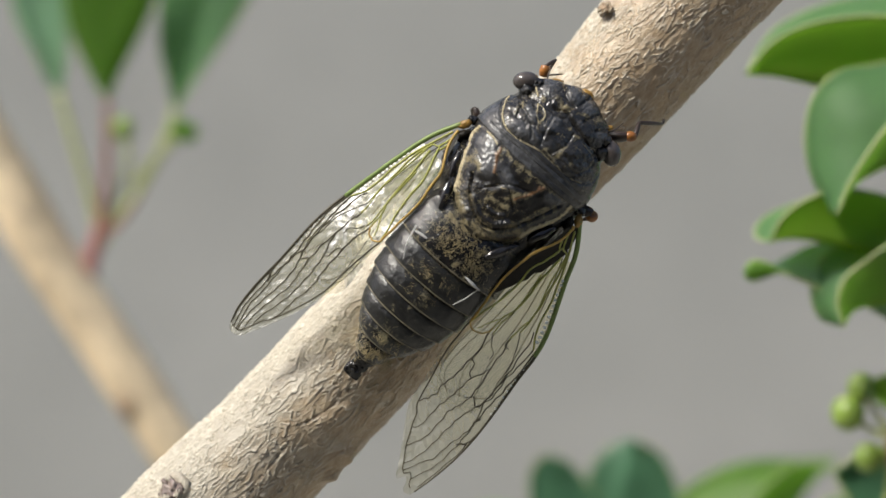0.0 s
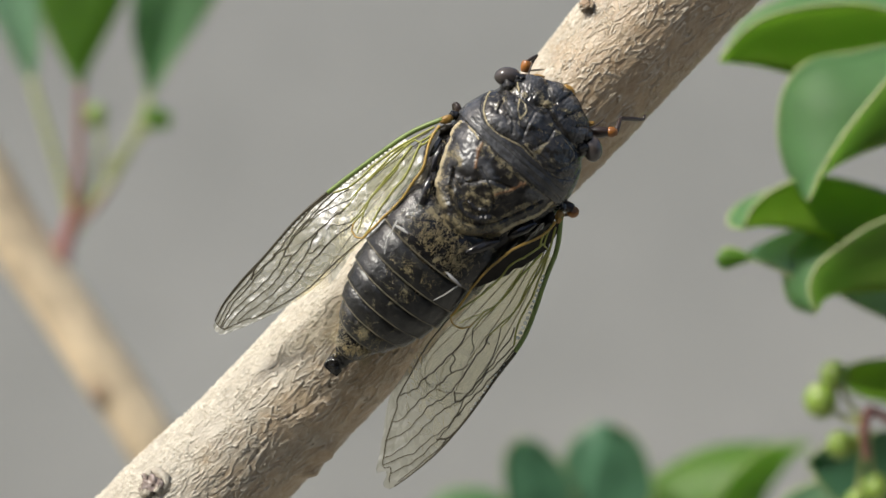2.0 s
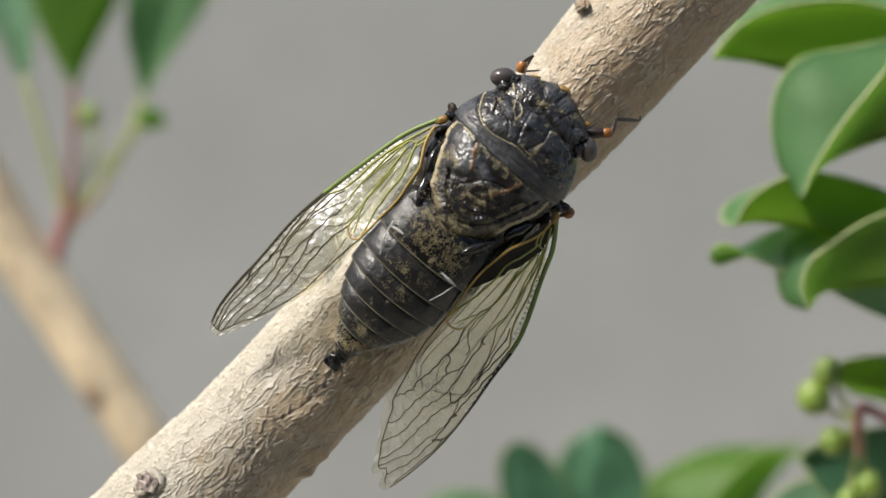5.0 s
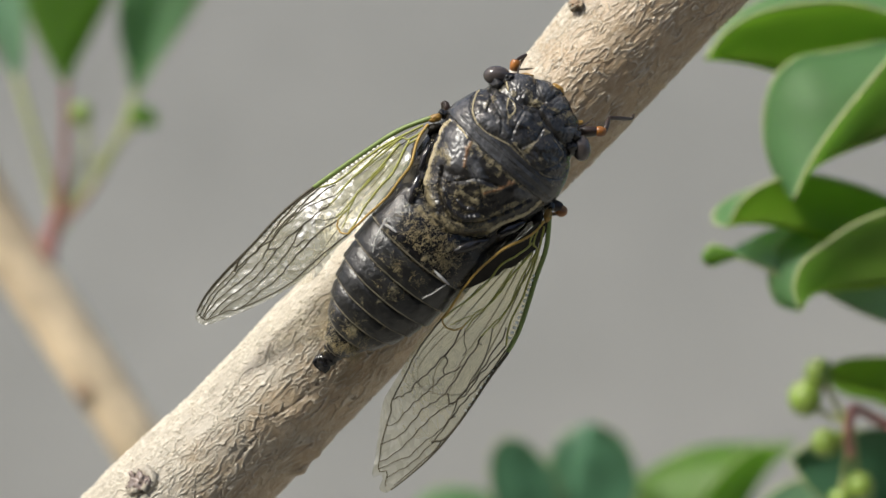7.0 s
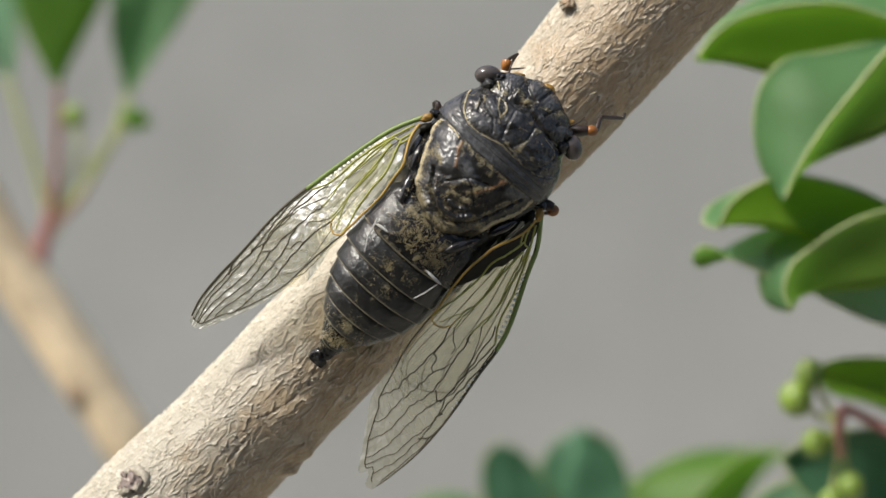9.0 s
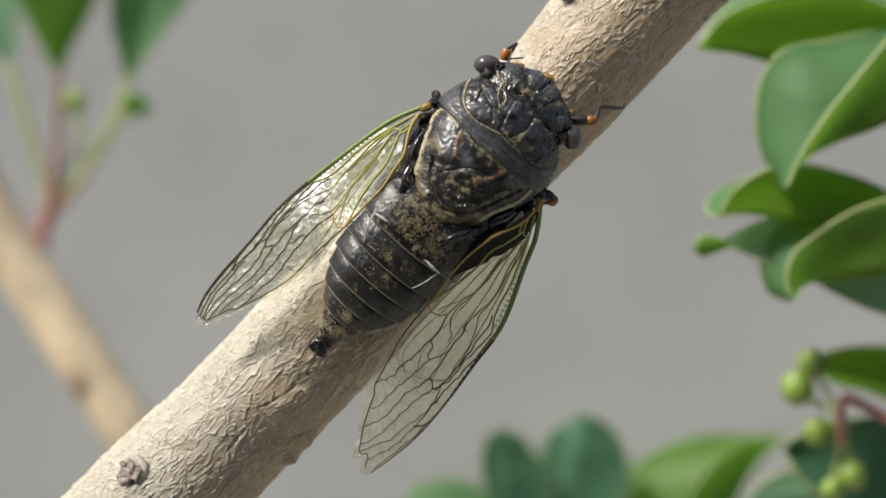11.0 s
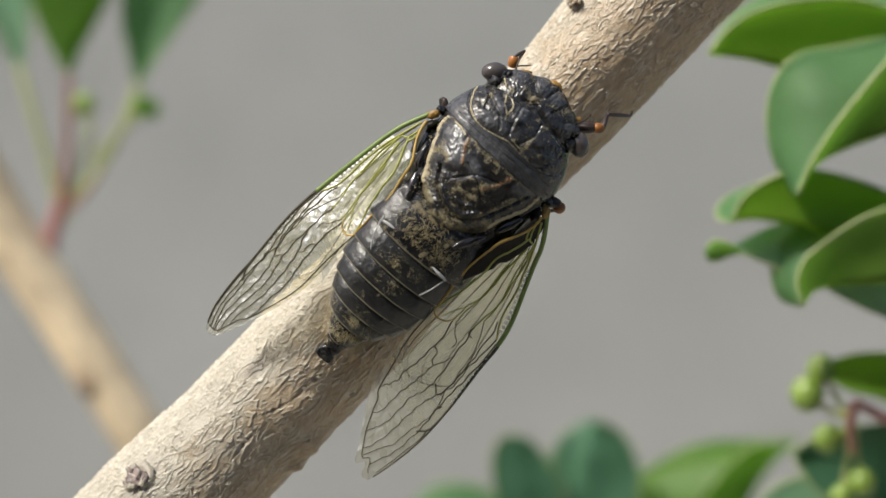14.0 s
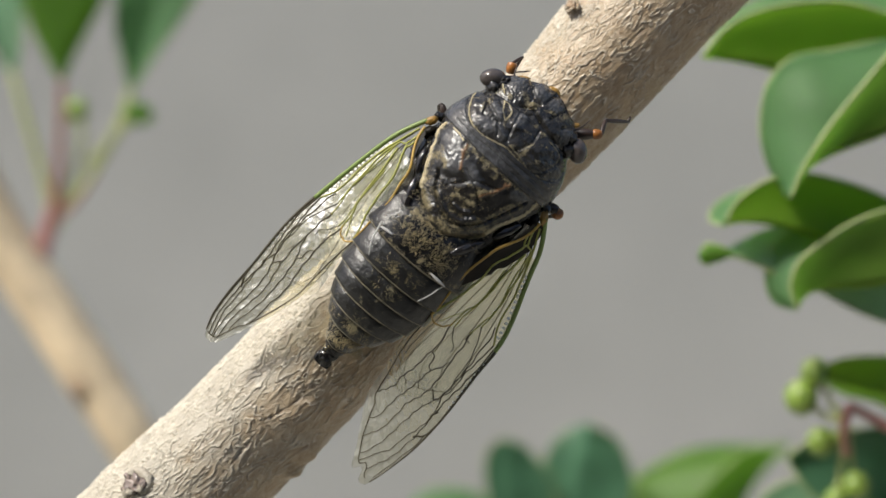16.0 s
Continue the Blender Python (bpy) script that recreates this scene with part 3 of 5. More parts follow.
def right_shoot():
    d = 0.085
    base = at(1820, 900, 0.10)
    ob = thing("leafy_shoot", Matrix.Translation(base), "glossy green leafy shoot with folded leaves and unripe berries", "shoot")
    # top leaf, arched over the branch
    leaf("leaf", L3(d, (1243, 106), (1290, 52), (1350, 22), (1440, 7), (1520, 12), (1620, 45)),
         L3(d, (1243, 106, .002), (1310, 114, .002), (1380, 132, .004), (1450, 148, .006), (1540, 150, .006), (1630, 140, .006)),
         L3(d, (1243, 106, .004), (1285, 40, .02), (1340, 5, .03), (1420, -20, .035), (1520, -25, .035), (1630, 0, .03)),
         M_LEAF_DEEP, ob, "bright green folded leaf", 0.10, back=M_LEAF_TOP)
    # hanging leaf, folded lengthwise
    leaf("leaf", L3(d - .012, (1400, 356), (1424, 300), (1470, 228), (1540, 142), (1640, 20)),
         L3(d - .008, (1400, 356), (1432, 304), (1490, 272), (1560, 246), (1650, 200)),
         L3(d + .004, (1400, 356), (1362, 300), (1347, 225), (1362, 150), (1405, 107), (1480, 92), (1640, 60)),
         M_LEAF_UNDER, ob, "blue-green leaf folded along its midrib", 0.10, back=M_LEAF_TOP)
    leaf("leaf", L3(d, (1285, 400), (1304, 362), (1350, 328), (1410, 312), (1480, 322), (1560, 350), (1650, 400)),
         L3(d, (1285, 402), (1320, 398), (1370, 404), (1440, 420), (1530, 450), (1650, 480)),
         L3(d, (1285, 404, .001), (1258, 394, .008), (1272, 364, .014), (1330, 338, .02), (1420, 325, .025), (1520, 348, .025), (1650, 405, .02)),
         M_LEAF_DEEP, ob, "bright green arched leaf with curled tip", 0.08, back=M_LEAF_TOP)
    leaf("leaf", L3(d + .006, (1286, 456), (1300, 458), (1320, 464), (1360, 482), (1420, 520)),
         L3(d + .008, (1286, 453), (1300, 450), (1320, 448), (1360, 448), (1420, 450)),
         L3(d + .012, (1286, 450), (1300, 440), (1320, 430), (1360, 412), (1430, 400)),
         M_LEAF_PALE, ob, "small pale green leaf behind the trough", 0.08, back=M_LEAF_PALE)
    leaf("leaf", L3(d + .004, (1238, 462), (1252, 472), (1272, 466), (1300, 456)),
         L3(d + .002, (1238, 458), (1256, 454), (1276, 452), (1300, 454)),
         L3(d + .004, (1238, 454), (1252, 438), (1272, 440), (1300, 452)),
         M_LEAF_MID, ob, "small dark green hooked leaf tip", 0.10, back=M_LEAF_MID)
    leaf("leaf", L3(d - .006, (1412, 553), (1400, 512), (1414, 470), (1452, 438), (1505, 402), (1570, 376), (1660, 360)),
         L3(d - .002, (1412, 553), (1425, 530), (1452, 518), (1500, 514), (1570, 508), (1660, 490)),
         L3(d + .008, (1410, 553), (1370, 538), (1356, 490), (1376, 436), (1420, 408), (1500, 395), (1660, 380)),
         M_LEAF_UNDER, ob, "green leaf folded into a trough", 0.08, back=M_LEAF_TOP)
    leaf("leaf", L3(d + .010, (1440, 512), (1500, 545), (1570, 574), (1680, 600)),
         L3(d + .012, (1440, 508), (1510, 515), (1580, 520), (1690, 530)),
         L3(d + .016, (1440, 504), (1510, 480), (1580, 470), (1690, 460)),
         M_LEAF_PALE, ob, "pale green leaf", 0.05, back=M_LEAF_PALE)
    leaf("leaf", L3(d + .034, (1448, 668), (1475, 645), (1530, 635), (1600, 640), (1690, 670)),
         L3(d + .03, (1448, 670), (1490, 684), (1540, 696), (1600, 712), (1690, 740)),
         L3(d + .05, (1448, 672), (1490, 700), (1540, 712), (1600, 735), (1690, 770)),
         M_LEAF_DEEP, ob, "dark glossy green leaf above the berries", 0.12, back=M_LEAF_TOP)
    leaf("leaf", L3(d + .05, (1395, 812), (1440, 782), (1510, 765), (1600, 765), (1700, 800)),
         L3(d + .053, (1395, 815), (1450, 830), (1520, 842), (1600, 850), (1700, 860)),
         L3(d + .05, (1395, 820), (1440, 880), (1520, 925), (1600, 930), (1700, 900)),
         M_LEAF_SHEEN, ob, "broad blue-green leaf under the berries", 0.08, back=M_LEAF_SHEEN)
    leaf("leaf", L3(d + .06, (1330, 905), (1370, 868), (1430, 850), (1500, 856), (1580, 900)),
         L3(d + .06, (1330, 910), (1380, 905), (1440, 900), (1510, 905), (1580, 915)),
         L3(d + .065, (1330, 915), (1380, 945), (1450, 960), (1520, 950), (1580, 925)),
         M_LEAF_PALE, ob, "pale green leaf low on the shoot", 0.06, back=M_LEAF_PALE)
    stem("stem", [at(1820, 900, d + .04), at(1680, 815, d + .02), at(1560, 752, d + .03), at(1505, 722, d + .03)], 0.0028, 0.0011, M_STEM_RED, ob, "reddish woody stem")
    stem("stem", [at(1505, 722, d + .03), at(1496, 765, d + .03), at(1500, 810, d + .033)], 0.0013, 0.0009, M_STEM_RED, ob, "reddish woody stem")
    for a, b in ((1640, 60), (1650, 250), (1655, 430), (1690, 520), (1690, 720), (1700, 840)):
        stem("petiole", [at(a - 20, b, d + .004), at(a + 60, b + 60, d + .02), at(1760, 860, d + .03)], 0.0010, 0.0016, M_STEM, ob)
    for a, b, r in ((1445, 664, 26), (1420, 708, 30), (1455, 786, 25), (1486, 779, 15), (1517, 864, 25), (1481, 888, 20)):
        k = r * 1e-4 * (D + d + 0.035) / D
        berry(a, b, d + 0.035, k, ob, -0.4 if a < 1480 else 0.3)
        stem("pedicel", [at(a, b, d + .036), at((a + 1500) / 2, (b + 755) / 2 + 6, d + .036), at(1500, 752, d + .03)], 0.0006, 0.0009, M_STEM, ob)
    stem("stem", [at(1820, 900, d + .04), at(1900, 1300, .2), Vector((0.36, 0.16, 0.9)), Vector((0.33, 0.15, -0.02))], 0.0035, 0.012, M_BARK_FAR, ob, "tan woody stem rising from the ground", 12)
    return ob


def low_shoot():
    d = 0.26
    base = at(1150, 1200, d)
    ob = thing("leafy_shoot", Matrix.Translation(base), "low shoot of rounded blue-green leaves", "shoot")
    leaf("leaf", L3(d, (905, 960), (868, 880), (866, 815), (892, 784), (925, 790)),
         L3(d, (925, 960), (915, 890), (905, 830), (905, 800), (926, 790)),
         L3(d, (975, 960), (990, 900), (978, 850), (950, 812), (928, 792)),
         M_LEAF_SHEEN, ob, "rounded green leaf standing upright", 0.1, rim=0.0003, back=M_LEAF_SHEEN)
    leaf("leaf", L3(d + .01, (990, 990), (966, 900), (966, 830), (996, 778), (1040, 757)),
         L3(d + .004, (1020, 990), (1020, 900), (1030, 840), (1042, 790), (1046, 757)),
         L3(d, (1070, 990), (1118, 910), (1126, 850), (1098, 785), (1052, 757)),
         M_LEAF_SHEEN, ob, "rounded blue-green leaf standing upright", 0.1, rim=0.0003, back=M_LEAF_SHEEN)
    leaf("leaf", L3(d - .01, (1195, 960), (1245, 880), (1290, 830), (1335, 800), (1405, 797)),
         L3(d, (1290, 970), (1325, 890), (1350, 850), (1375, 820), (1405, 798)),
         L3(d + .02, (1050, 960), (1095, 885), (1170, 826), (1260, 796), (1405, 796)),
         M_LEAF_MID, ob, "long leaf folded along its midrib", 0.06, rim=0.0003, back=M_LEAF_MID)
    leaf("leaf", L3(d + .02, (720, 930), (745, 885), (800, 870), (860, 885), (900, 940)),
         L3(d + .015, (720, 935), (760, 920), (800, 915), (850, 920), (900, 945)),
         L3(d + .01, (720, 940), (760, 960), (800, 965), (850, 965), (900, 950)),
         M_LEAF_TOP, ob, "dull green leaf", 0.06, rim=0.0003, back=M_LEAF_TOP)
    for a, b in ((930, 955), (1030, 985), (1280, 965), (880, 945)):
        stem("petiole", [at(a, b, d + .004), at((a + 1150) / 2, b + 60, d + .01), at(1150, 1200, d)], 0.0013, 0.002, M_STEM, ob)
    stem("stem", [at(1150, 1190, d), at(1160, 1500, d), Vector((0.06, 0.21, 0.7)), Vector((0.05, 0.21, -0.02))], 0.003, 0.010, M_BARK_FAR, ob, "tan woody stem rising from the ground", 12)
    return ob


def left_shoot():
    d = 0.29
    base = at(330, 950, d + .02)
    ob = thing("leafy_branch", Matrix.Translation(base), "pale tan branch bearing a red-stalked tuft of leaves", "branch")
    o = base
    k = (D + d) / D
    bm = bmesh.new()
    path = spline([at(-190, 90, d), at(-80, 270, d), at(0, 418, d), at(110, 585, d), at(235, 778, d), at(330, 935, d + .01), at(420, 1150, d + .03)], 60)
    sweep(bm, [p - o for p in path], lambda u: 0.0052 * k * (1 - 0.12 * u) + 0.0002 * math.sin(u * 30), 28, True, 0.05, 4.0)
    part("bark", bm, M_BARK_FAR, ob, "smooth pale tan bark")
    ball("bud_scar", at(150, 690, d - .0078) - o, (0.0044, 0.0026, 0.0062), M_SOFT_SCAR, ob, "brownish oval bud scar", Euler((0, radians(-20), 0)), 20, 0.3)
    # tuft of three leaves
    leaf("leaf", L3(d, (-65, -80), (-50, 0), (-20, 60), (4, 110), (26, 140)),
         L3(d + .002, (-10, -80), (-2, 0), (8, 60), (18, 110), (27, 140)),
         L3(d, (36, -80), (44, 0), (44, 60), (38, 108), (28, 140)),
         M_LEAF_PALE, ob, "pale blue-green upright leaf", 0.04, rim=0.0003, back=M_LEAF_PALE)
    leaf("leaf", L3(d - .01, (30, -80), (42, 0), (62, 60), (92, 120), (113, 152)),
         L3(d - .009, (118, -80), (122, 0), (120, 60), (117, 115), (114, 152)),
         L3(d - .006, (215, -80), (190, 0), (160, 60), (132, 112), (115, 152)),
         M_LEAF_MID, ob, "green upright leaf", 0.06, rim=0.0003, back=M_LEAF_MID)
    leaf("leaf", L3(d, (212, -90), (208, 0), (209, 60), (222, 120), (234, 170)),
         L3(d + .003, (318, -90), (284, 0), (265, 60), (247, 120), (236, 170)),
         L3(d, (400, -90), (352, 0), (312, 60), (266, 125), (238, 170)),
         M_LEAF_TOP, ob, "blue-green upright leaf with a lighter half", 0.04, rim=0.0003, back=M_LEAF_TOP)
    knot = at(88, 425, d)
    stem("petiole", [at(26, 134, d), at(50, 212, d), at(76, 300, d), at(96, 380, d), knot], 0.0012, 0.0016, M_STEM, ob)
    stem("petiole", [at(114, 148, d - .01), at(113, 230, d - .006), at(106, 330, d - .002), knot], 0.0011, 0.0017, M_STEM_RED, ob, "reddish leaf stalk")
    stem("petiole", [at(236, 165, d), at(212, 235, d), at(165, 320, d), at(115, 385, d), knot], 0.0012, 0.0017, M_STEM, ob)
    stem("petiole", [at(190, 280, d), at(150, 345, d), at(110, 390, d), knot], 0.0012, 0.0019, M_STEM_RED, ob, "reddish leaf stalk")
    stem("stem", [at(110, 350, d), at(95, 395, d), at(84, 432, d), at(70, 500, d)], 0.0022, 0.0030, M_STEM_RED, ob, "red-brown shoot base")
    stem("pedicel", [at(140, 205, d), at(150, 250, d), at(130, 330, d), knot], 0.0009, 0.0014, M_STEM, ob)
    berry(141, 202, d - 0.012, 0.0038, ob, 0.0)
    ball("bud", at(250, 207, d) - o, (0.0052, 0.0035, 0.0038), M_LEAF_MID, ob, "small green bud", Euler((0, radians(15), 0)), 18, 0.1)
    stem("pedicel", [at(245, 210, d), at(205, 250, d), at(160, 300, d)], 0.0010, 0.0014, M_STEM, ob)
    stem("stem", [at(420, 1140, d + .03), at(480, 1500, d + .04), Vector((-0.12, 0.34, 0.7)), Vector((-0.1, 0.34, -0.02))], 0.0085, 0.013, M_BARK_FAR, ob, "tan woody stem rising from the ground", 14)
    return ob


RIGHT, LOW, LEFT = right_shoot(), low_shoot(), left_shoot()

# ---------------------------------------------------------------- the insect
# Its space: x to its right side, y towards its head, z out of its back; the tail tip is near the origin. Lengths in mm.
INSECT_POSE = Matrix.Translation(at(580, 632, 0)) @ Matrix(((0.757, 0.653, 0), (0, 0, -1), (-0.653, 0.757, 0))).to_4x4()
INSECT = thing("cicada", INSECT_POSE, "large black cicada with golden down and clear wings on a branch", "insect")


def mm(x, y, z):
    return Vector((x, y, z)) / 1000


W_ABD = [(-2, 0.8), (0, 1.2), (2.5, 2.2), (5, 3.8), (8, 6.1), (11, 7.9), (15, 9.4), (18.6, 10.2), (23.6, 10.8), (31, 11.4)]
H_ABD = [(-2, 1.0), (0, 1.4), (2.5, 2.4), (5, 3.8), (8, 5.0), (11, 5.9), (15, 6.9), (18.6, 7.4), (23.6, 7.9), (31, 8.1)]
C_ABD = [(-2, -5.0), (2.5, -4.0), (8, -2.2), (15, -0.9), (23.6, -0.3), (31, 0)]


def ring(bm, s, hw, top, low, centre=0.0, n=96, p=0.86, bow=0.0, rough=0.0, seed=0.0):
    out = []
    for j in range(n):
        a = 2 * math.pi * j / n
        c, d = math.cos(a), math.sin(a)
        x = hw * math.copysign(abs(c) ** p, c)
        z = centre + (top if d > 0 else low) * math.copysign(abs(d) ** p, d)
        q = Vector((x, s + bow * (1 - c * c), z))
        if rough:
            q += Vector((c, 0, d)) * rough * noise.noise(Vector((x, s, z)) * 0.55 + Vector((seed, 0, 0)))
            q += Vector((c, 0, d)) * rough * 0.7 * noise.noise(Vector((x, s * 1.3, z)) * 1.15 + Vector((seed, 3, 0)))
            fold = noise.noise(Vector((x * 0.5, s * 0.8, z)) * 0.9 + Vector((seed, 9, 4)))
            q -= Vector((c, 0, d)) * rough * 1.3 * max(0.0, 1 - abs(fold) * 7)
        out.append(bm.verts.new(q / 1000))
    return out


def shell(name, rows, material, label="", parent=None, rough=0.0, bow=0.0, seed=0.0, smooth_rows=0, p=0.86, origin=None):
    """A closed body piece lofted through rows of (y, half width, height above, depth below, centre)."""
    if smooth_rows:
        pts = [Vector((r[0], r[1], r[2])) for r in rows], [Vector((r[3], r[4], 0)) for r in rows]
        n = len(rows) * smooth_rows
        fine = []
        for i in range(n + 1):
            u = i / n * (len(rows) - 1)
            k = min(int(u), len(rows) - 2)
            f = u - k
            f = f * f * (3 - 2 * f) * 0.5 + f * 0.5
            fine.append(tuple(a + (b - a) * f for a, b in zip(rows[k], rows[k + 1])))
        rows = fine
    bm = bmesh.new()
    prev = None
    for r in rows:
        now = ring(bm, r[0], r[1], r[2], r[3], r[4], bow=r[5] if len(r) > 5 else bow, rough=rough, seed=seed, p=p)
        if prev:
            for j in range(len(now)):
                k = (j + 1) % len(now)
                bm.faces.new((prev[j], prev[k], now[k], now[j]))
        else:
            bm.faces.new(now[::-1])
        prev = now
    bm.faces.new(prev)
    bmesh.ops.recalc_face_normals(bm, faces=bm.faces)
    return part(name, bm, material, parent or INSECT, label, True, origin)


def arc_line(name, s, hw, top, centre, r, material, parent, label, a0=12, a1=168, bow=0.0, p=0.86):
    """A thin raised line over the back at y = s."""
    pts = []
    for i in range(33):
        a = radians(a0 + (a1 - a0) * i / 32)
        c, d = math.cos(a), math.sin(a)
        pts.append(mm(hw * math.copysign(abs(c) ** p, c), s + bow * (1 - c * c), centre + top * d ** p))
    bm = bmesh.new()
    sweep(bm, pts, r / 1000, 6, True, 0.3, s)
    return part(name, bm, material, parent, label)


W_BODY = [(29.2, 1.8), (30.2, 3.8), (32, 6.3), (34.4, 8.2), (37, 9.5), (40, 10.5), (43, 11.3), (45.4, 11.9), (46.4, 12.1), (47.8, 12.0), (49.2, 11.6), (51, 11.0), (52.6, 10.2),
          (53.8, 9.4), (55.6, 9.1), (57.4, 8.8), (58.4, 8.2), (59.2, 7.2), (60.1, 5.5), (60.8, 3.8), (61.4, 2.2), (61.8, 0.6)]
H_BODY = [(29.2, 7.4), (30.2, 8.1), (32, 8.6), (34.4, 9), (37, 9.4), (40, 9.6), (43, 9.3), (45.4, 8.8), (46.4, 8.85), (47.8, 8.9), (49.2, 8.8), (51, 8.4), (52.6, 7.8),
          (53.8, 7.0), (55.6, 6.4), (57.4, 5.5), (59.2, 4.1), (60.6, 2.6), (61.8, 0.9)]


def curve(rows, soft):
    """A smooth look-up through rows of (s, value), rounded over the length soft."""
    xs = np.linspace(rows[0][0], rows[-1][0], 800)
    ys = np.interp(xs, [r[0] for r in rows], [r[1] for r in rows])
    k = max(1, int(soft / (xs[1] - xs[0])))
    bell = np.exp(-np.linspace(-2, 2, 2 * k + 1) ** 2)
    ys = np.convolve(np.pad(ys, k, "reflect", reflect_type="odd"), bell / bell.sum(), "valid")
    return lambda s: np.interp(s, xs, ys)


body_wide, body_high = curve(W_BODY, 0.7), curve(H_BODY, 0.9)


def on_body(x, y, lift=0.0):
    """A point on the back of thorax, pronotum and head, lifted outwards."""
    w, h = float(body_wide(y)), float(body_high(y))
    z = h * max(0.01, 1 - (abs(x) / w) ** 2.326) ** 0.43
    n = Vector((x / w, 0, max(0.15, z / h))).normalized()
    return Vector((x, y, z)) + n * lift


INSECT_INV = INSECT_POSE.inverted()


def spot(a, b, z):
    """The point of the insect's space, in mm, at the bearing (a, b) and the height z over its middle."""
    return INSECT_INV @ at(a, b, -z / 1000) * 1000


def on_back(a, b):
    z = 7.5
    for _ in range(4):
        p = spot(a, b, z)
        z = on_body(p.x, p.y).z
    return p.x, p.y


def ripple(x, y, size, seed):
    """Soft random waves of about the given size, between about -1 and 1."""
    rng = np.random.default_rng(int(seed * 100) + 7)
    out = np.zeros_like(x)
    for _ in range(9):
        a, k, ph = rng.uniform(0, 6.28), rng.uniform(0.6, 1.7) * 6.28 / size, rng.uniform(0, 6.28)
        out += np.sin((x * np.cos(a) + y * np.sin(a)) * k + ph + 1.2 * np.sin((y * np.cos(a) - x * np.sin(a)) * k * 0.6 + ph * 2))
    return out / 4.2


MARKS = {"shield": [], "collar": [], "pronotum": [], "head": []}


def mark(where, kind, wide, high, *bearings):
    """A ridge, furrow, knob or coloured patch of a body plate, along bearings."""
    MARKS[where].append((kind, wide, high, [on_back(a, b) for a, b in bearings]))


def away(x, y, line):
    """Distance of points from a line."""
    best = np.full_like(x, 1e9)
    if len(line) == 1:
        line = [line[0], (line[0][0] + 1e-4, line[0][1])]
    pts = [(v.x, v.y) for v in spline([Vector((*p, 0)) for p in line], 6 * (len(line) - 1))]
    for (ax, ay), (bx, by) in zip(pts, pts[1:]):
        dx, dy = bx - ax, by - ay
        u = np.clip(((x - ax) * dx + (y - ay) * dy) / (dx * dx + dy * dy + 1e-12), 0, 1)
        best = np.minimum(best, np.hypot(x - ax - u * dx, y - ay - u * dy))
    return best


def plate(name, where, back, front, lift, material, label, base, grain=0.05, lip=0.45, front_lip=0.3, a0=-24, a1=204, na=300, step=0.10, seed=0.0):
    """A sculpted plate of the back between two curves across the body; base gives its overall (down, painted grey
    sheen).
    """
    ang = np.radians(np.linspace(a0, a1, na))
    c, d = np.cos(ang), np.sin(ang)
    s = np.sign(c) * np.abs(c) ** 0.86
    yb, yf = back(s)[:, None], front(s)[:, None]
    ny = int((yf - yb).max() / step)
    Y = yb + (yf - yb) * np.linspace(0, 1, ny + 1)[None, :]
    W, H = body_wide(Y), body_high(Y)
    X = s[:, None] * W
    Z = (np.sign(d) * np.abs(d) ** 0.86)[:, None] * H
    slope = (body_high(Y + 0.2) - body_high(Y - 0.2)) / 0.4
    N = np.stack([X / W, -slope * np.maximum(0, Z / H), Z / H], -1)
    N /= np.linalg.norm(N, axis=-1, keepdims=True)
    r = lift - lip * np.exp(-((Y - yb) / 0.25) ** 2) - front_lip * np.exp(-((yf - Y) / 0.25) ** 2)
    r = r + 1.2 * grain * ripple(X, Y, 2.6, seed) + 0.5 * grain * ripple(X, Y, 1.0, seed + 1) + 0.16 * grain * ripple(X, Y, 0.5, seed + 2)
    layers = {"down": np.full_like(X, base[0]) + 0.25 * ripple(X, Y, 4.0, seed + 3), "grey_sheen": np.full_like(X, base[1]), "pale": np.zeros_like(X), "rust": np.zeros_like(X)}
    edge = 0.16 * ripple(X, Y, 1.1, seed + 4) + 0.10 * ripple(X, Y, 0.5, seed + 5)
    above = Z > -1.5
    for kind, wide, high, line in MARKS[where]:
        e = np.maximum(0, away(X, Y, line) + edge * min(1.0, wide * 1.6))
        g = np.exp(-(e / wide) ** 2) * above
        r = r + high * g
        flat = np.exp(-(e / wide) ** 4) * above
        if kind == "pale":
            layers["down"] = np.maximum(layers["down"], 0.8 * flat)
            layers["pale"] = np.maximum(layers["pale"], flat)
        elif kind == "gold":
            layers["down"] = np.maximum(layers["down"], 0.42 * flat)
        elif kind == "bare":
            layers["down"] = layers["down"] - 1.2 * flat
            layers["grey_sheen"] = layers["grey_sheen"] * (1 - flat)
        elif kind in ("grey_sheen", "rust"):
            layers[kind] = np.maximum(layers[kind], flat)
            layers["down"] = layers["down"] - 0.5 * flat * (kind == "grey_sheen")
    P = (np.stack([X, Y, Z], -1) + N * r[..., None]) / 1000
    n1 = ny + 1
    idx = np.arange(na * n1).reshape(na, n1)
    faces = np.stack([idx[:-1, :-1], idx[1:, :-1], idx[1:, 1:], idx[:-1, 1:]], -1).reshape(-1, 4)
    me = bpy.data.meshes.new(name)
    me.from_pydata(P.reshape(-1, 3).tolist(), [], faces.tolist())
    for key, val in layers.items():
        me.attributes.new(key, "FLOAT", "POINT").data.foreach_set("value", np.clip(val, -1.5, 1.2).ravel().astype(np.float32))
    me.materials.append(material)
    me.polygons.foreach_set("use_smooth", [True] * len(me.polygons))
    me.update()
    ob = new(name, me)
    ob.parent = INSECT
    ob["label"] = label
    return ob


